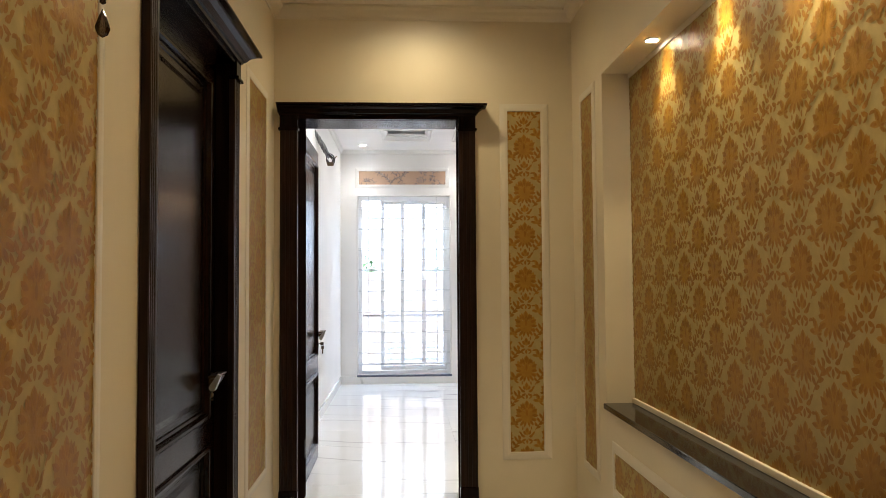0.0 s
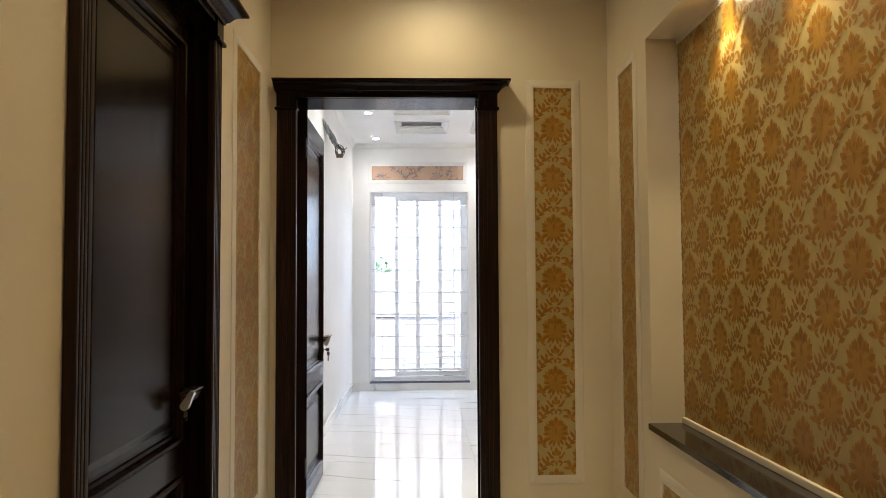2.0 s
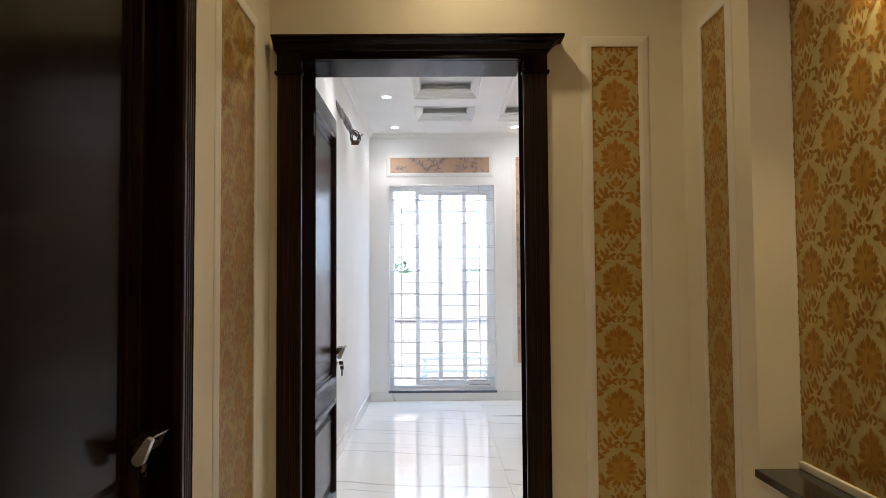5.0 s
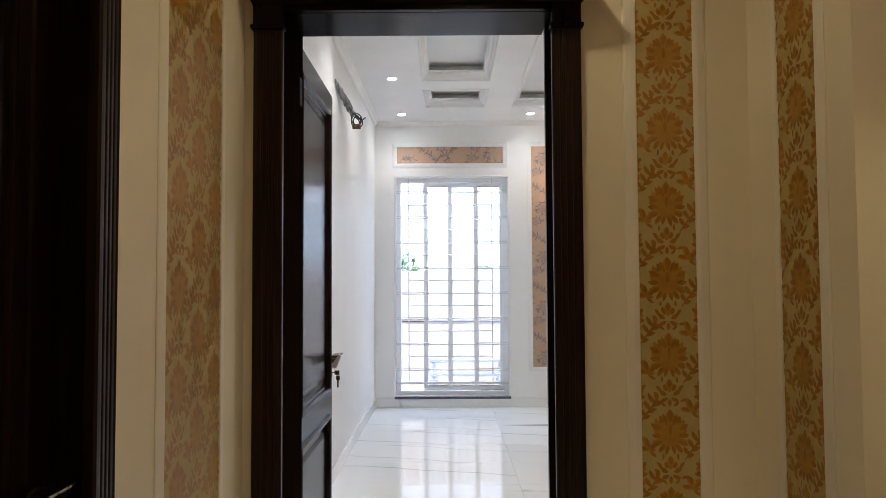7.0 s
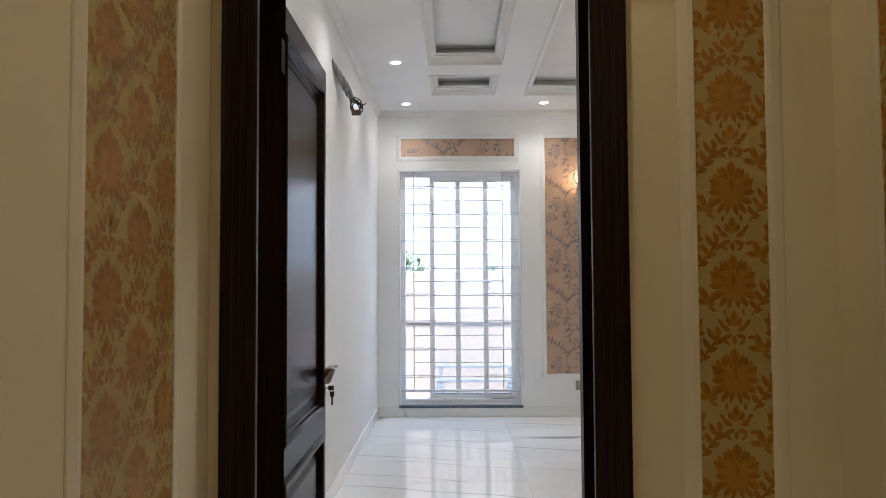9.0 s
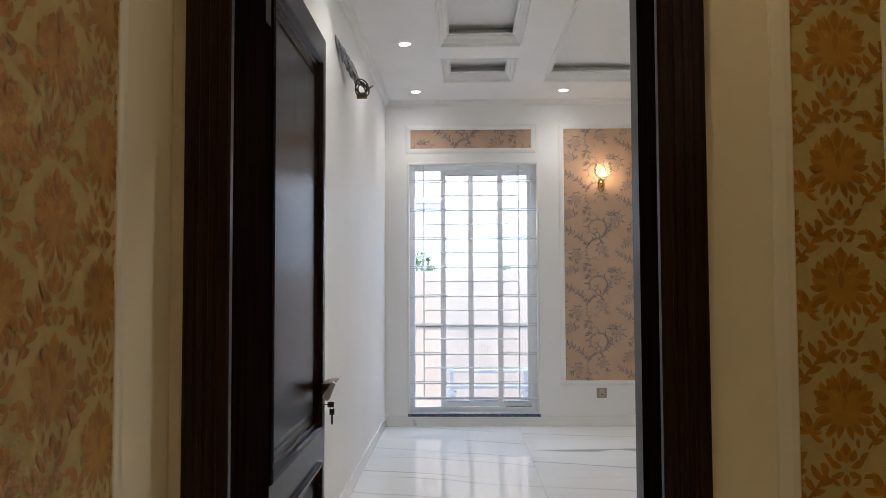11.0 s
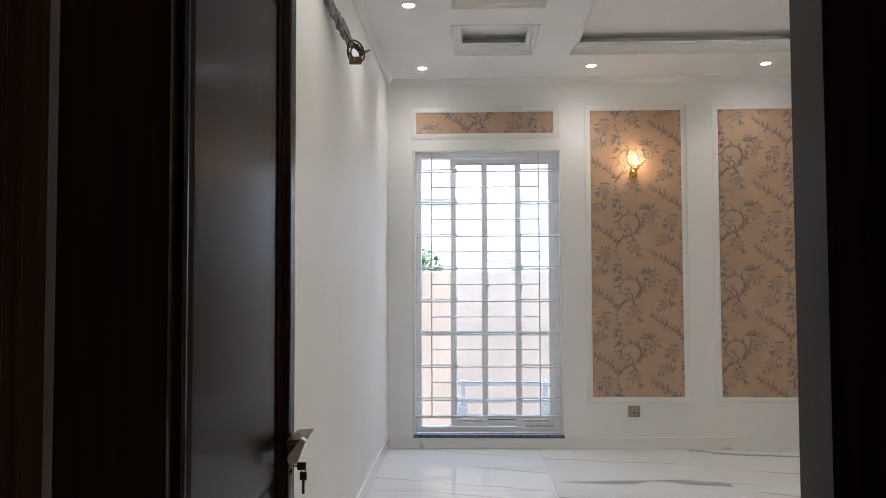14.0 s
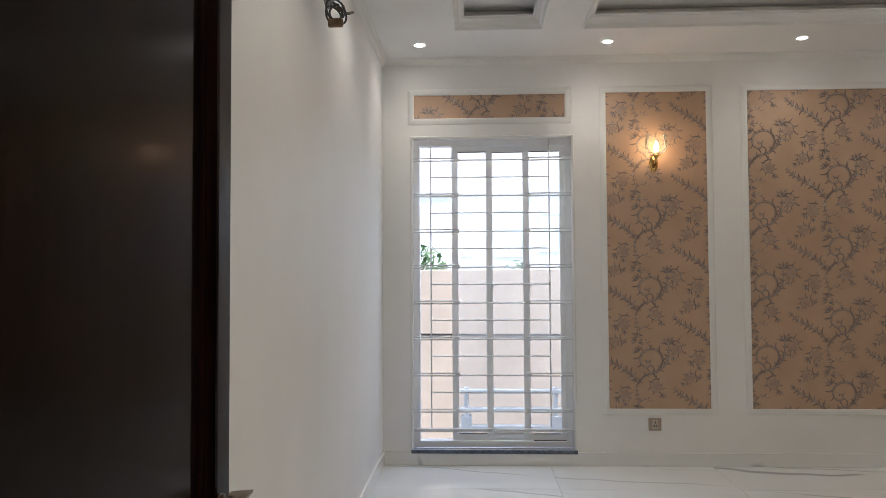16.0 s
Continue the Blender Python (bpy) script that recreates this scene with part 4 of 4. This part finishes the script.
# ---- air conditioner pipe slot with loose cables on the side wall ----
def pipe_slot():
    """Crumpled plastic round pipes that slope out of the wall, with coiled cables at their end."""
    rnd = random.Random(4)
    a, m, c = Vector((XRL, 6.93, 2.785)), Vector((XRL + 0.035, 7.12, 2.700)), Vector((XRL + 0.085, 7.29, 2.620))
    b = B()
    loops = []
    for i in range(19):
        t = i / 18
        p = a * (1 - t) ** 2 + m * 2 * t * (1 - t) + c * t * t
        r = 0.006 + 0.030 * math.sin(math.pi * (0.05 + 0.72 * t)) ** 0.8
        d = ((m - a) * (1 - t) + (c - m) * t).normalized()
        u = d.cross(Vector((1, 0, 0))).normalized()
        v = d.cross(u)
        loops.append([p + (u * math.cos(k * math.pi / 6) * 1.15 + v * math.sin(k * math.pi / 6) * 0.6) * r * rnd.uniform(0.72, 1.2) for k in range(12)])
    rings(b, loops)
    ob = thing("pipe_bundle", b, GREY_SHEET, "dark plastic-wrapped pipe ends hanging from a wall slot", "pipes")
    o = Vector((XRL + 0.118, 7.225, 2.570))
    for r, ph, tilt, sh in ((0.046, 0.3, 0.5, (0, 0, 0)), (0.041, 1.4, -0.6, (0.008, 0.014, -0.012)), (0.036, 2.2, 0.9, (-0.010, 0.004, -0.022))):
        pts = []
        for i in range(25):
            w = 2 * math.pi * 0.94 * i / 24 + ph
            pts.append(o + Vector(sh) + Vector((r * math.cos(w) * 0.75, r * math.cos(w) * 0.65 + 0.02 * tilt * math.sin(2 * w), r * math.sin(w))))
        part("cable_loop", tube(B(), pts, 0.0046, 7), DARK_PLASTIC, ob, "coiled black cable", True)
    part("cable_lead", tube(B(), [c + Vector((0, -0.02, 0.006)), o + Vector((0.0, 0.03, 0.035)), o + Vector((0.03, 0, 0.0)), o + Vector((0.02, 0.03, -0.04))], 0.005, 7), DARK_PLASTIC, ob, "", True)
    part("cable_tail", tube(B(), [c, o + Vector((0.02, 0.05, 0.012)), o + Vector((0.035, 0.10, 0.020)), o + Vector((0.045, 0.17, 0.050))], 0.0065, 7), BRONZE, ob, "brown stripped cable end", True)
    part("conduit_stub", lathe(B(), [(0.020, -0.03), (0.020, 0.03), (0.016, 0.03), (0.016, -0.02)], o + Vector((0.0, 0.0, -0.055)), "x", 16), BRONZE, ob, "short bronze conduit stub", True)


pipe_slot()

# ---- outside ----
GROUND = -0.5
structure("ground", [(-600, 600, YF + 0.23, 900, GROUND - 0.2, GROUND)], PAVING, "pale concrete ground of the yard", "ground")
bm = B()
box(bm, -9, 12, 12.2, 12.42, GROUND, 1.50, 0.012)
thing("boundary_wall", bm, PLASTER_PEACH, "peach rendered boundary wall with a plain top", "wall", kind="structure")
thing("wall_cable", tube(B(), [(-3 + 0.5 * i, 12.19, 0.84 - 0.05 * math.sin(math.pi * i / 14)) for i in range(15)], 0.009, 6), DARK_PLASTIC, "thin dark cable slung along the boundary wall", "cable")

rail = holder("yard_railing", (0.72, 11.0, GROUND), "low white painted railing in the yard", "railing")
for x in (-0.82, 0.0, 0.82):
    part("post", box(B(), x - 0.022, x + 0.022, -0.03, 0.03, 0, 0.90, 0.005), WHITE_EXT, rail)
    part("foot", box(B(), x - 0.05, x + 0.05, -0.05, 0.05, 0, 0.64, 0.005), WHITE_EXT, rail)
for z in (0.515, 0.675, 0.845):
    part("rail", box(B(), -0.88, 0.88, -0.045, 0.04, z, z + 0.035, 0.006), WHITE_EXT, rail)


def tree(x, y, height, seed):
    rnd = random.Random(seed)
    ob = holder("tree", (x, y, GROUND), "small leafy green tree behind the boundary wall", "tree")
    b = B()
    tube(b, [(0.06 * math.sin(i), 0.04 * math.cos(i * 1.3), height * 0.62 * i / 8) for i in range(9)], 0.10, 8, 0.05)
    for k in range(7):
        a, z0 = k * 0.9, height * (0.35 + 0.035 * k)
        tube(b, [(0.12 * t * math.cos(a) * height * 0.3, 0.12 * t * math.sin(a) * height * 0.3, z0 + 0.12 * t * height * 0.35) for t in range(6)], 0.035, 6, 0.008)
    part("trunk", b, BARK, ob, "", True)
    b = B()
    for k in range(900):
        a, r = rnd.uniform(0, 6.283), rnd.random() ** 0.5 * height * 0.24
        z = height * (0.68 + 0.26 * rnd.uniform(-1, 1) * (1 - (r / (height * 0.27)) ** 2))
        c = Vector((r * math.cos(a), r * math.sin(a), z))
        u, v = Vector([rnd.gauss(0, 1) for _ in range(3)]).normalized(), Vector([rnd.gauss(0, 1) for _ in range(3)]).normalized()
        s = rnd.uniform(0.05, 0.10)
        b.faces.new([b.verts.new(c + p) for p in (u * s, v * s * 0.45, -u * s, -v * s * 0.45)])
    part("crown", b, LEAF, ob, "loose leafy crown")


tree(-1.12, 16.5, 2.8, 2)
tree(0.95, 21.0, 2.45, 5)


def far_house(x0, x1, y, label):
    """A pale house with a projecting slab edge, a taller storey above it and hazy windows."""
    ob = thing("house", box(B(), x0, x1, y, y + 9, GROUND, 3.85), WHITE_EXT, label, "house")
    part("slab_edge", box(B(), x0 - 0.3, x1 + 0.3, y - 0.12, y + 9, 3.85, 3.96, 0.02), WHITE_EXT, ob, "thin projecting floor slab")
    part("upper_storey", box(B(), x0, x1, y + 0.3, y + 9, 3.96, 7.4), PLASTER_PALE, ob, "pale pinkish upper storey")
    part("parapet", box(B(), x0 - 0.15, x1 + 0.15, y + 0.1, y + 9.1, 7.4, 7.75, 0.03), WHITE_EXT, ob)
    for wx, wz, ww, wh in ((0.62, 2.05, 0.80, 1.30), (1.95, 2.20, 0.55, 1.05), (-0.42, 1.72, 0.36, 0.28), (-3.6, 1.4, 1.3, 1.4), (4.6, 1.4, 1.3, 1.4), (-4.0, 4.9, 1.4, 1.4), (3.6, 4.9, 1.4, 1.4)):
        wy = y if wz < 3.8 else y + 0.3
        win_ = part("window", ring_frame(B(), (wx, wz, wx + ww, wz + wh), [(0.0, 0.04), (0.0, -0.05), (0.06, -0.05), (0.06, 0.04)], lambda u, v, d: Vector((u, wy + d, v))), WHITE_EXT, ob, "pale framed window")
        part("glazing", box(B(), wx + 0.002, wx + ww - 0.002, wy - 0.02, wy + 0.02, wz + 0.002, wz + wh - 0.002), BLUE_GLASS, win_, "pale blue reflecting glass")


far_house(-7.0, 9.0, 26.0, "pale two storey house beyond the boundary wall")

# ---- skirting and floor tiles ----
bm = B()
for x0, x1, y0, y1 in ((XRL, XRR, YF - 0.014, YF), (XRL, XRL + 0.014, YR + 0.02, YF - 0.0145), (XRR - 0.014, XRR, YR, YF - 0.0145)):
    box(bm, x0, x1, y0, y1, 0.0005, 0.100, 0.002)
thing("baseboard_bedroom", bm, MARBLE_EDGE, "white grey-veined tile skirting", "skirting", kind="structure")

floor = structure("floor", [(-0.93, 3.98, YW, YF + 0.23, -0.16, -0.003), (-0.93, 1.5, BACK - 0.2, YW, -0.16, -0.003)], GROUT, "polished white floor of large veined tiles", "floor")
TILES = {}


def tile(x0, x1, y0, y1):
    w, d = round(x1 - x0, 3), round(y1 - y0, 3)
    if w < 0.03 or d < 0.03:
        return
    if (w, d) not in TILES:
        TILES[(w, d)] = finish("tile", box(B(), -w / 2, w / 2, -d / 2, d / 2, -0.003, 0.0, 0.0008), MARBLE)
    ob = new("tile", TILES[(w, d)])
    ob.location = ((x0 + x1) / 2, (y0 + y1) / 2, 0)
    ob.parent = floor


J = 0.0012
for region in ((XRL, XRR, YR, YF), (XL, XR, BACK, YW), (DX0 + 0.03, DX1 - 0.03, YW, YR)):
    rx0, rx1, ry0, ry1 = region
    for i in range(-2, 5):
        for j in range(0, 21):
            x0, y1 = 0.545 + 1.2 * i, YF - 0.014 - 0.6 * j
            if j == 0:
                y1, yb = YF, YF - 0.614
            else:
                yb = y1 - 0.6
            a, b_, c, d = max(x0, rx0), min(x0 + 1.2, rx1), max(yb, ry0), min(y1, ry1)
            if 0 < a - rx0 < 0.09:
                a = rx0
            if b_ - rx0 < 0.09:
                continue
            if b_ > a and d > c:
                tile(a + J, b_ - J, c + J, d - J)
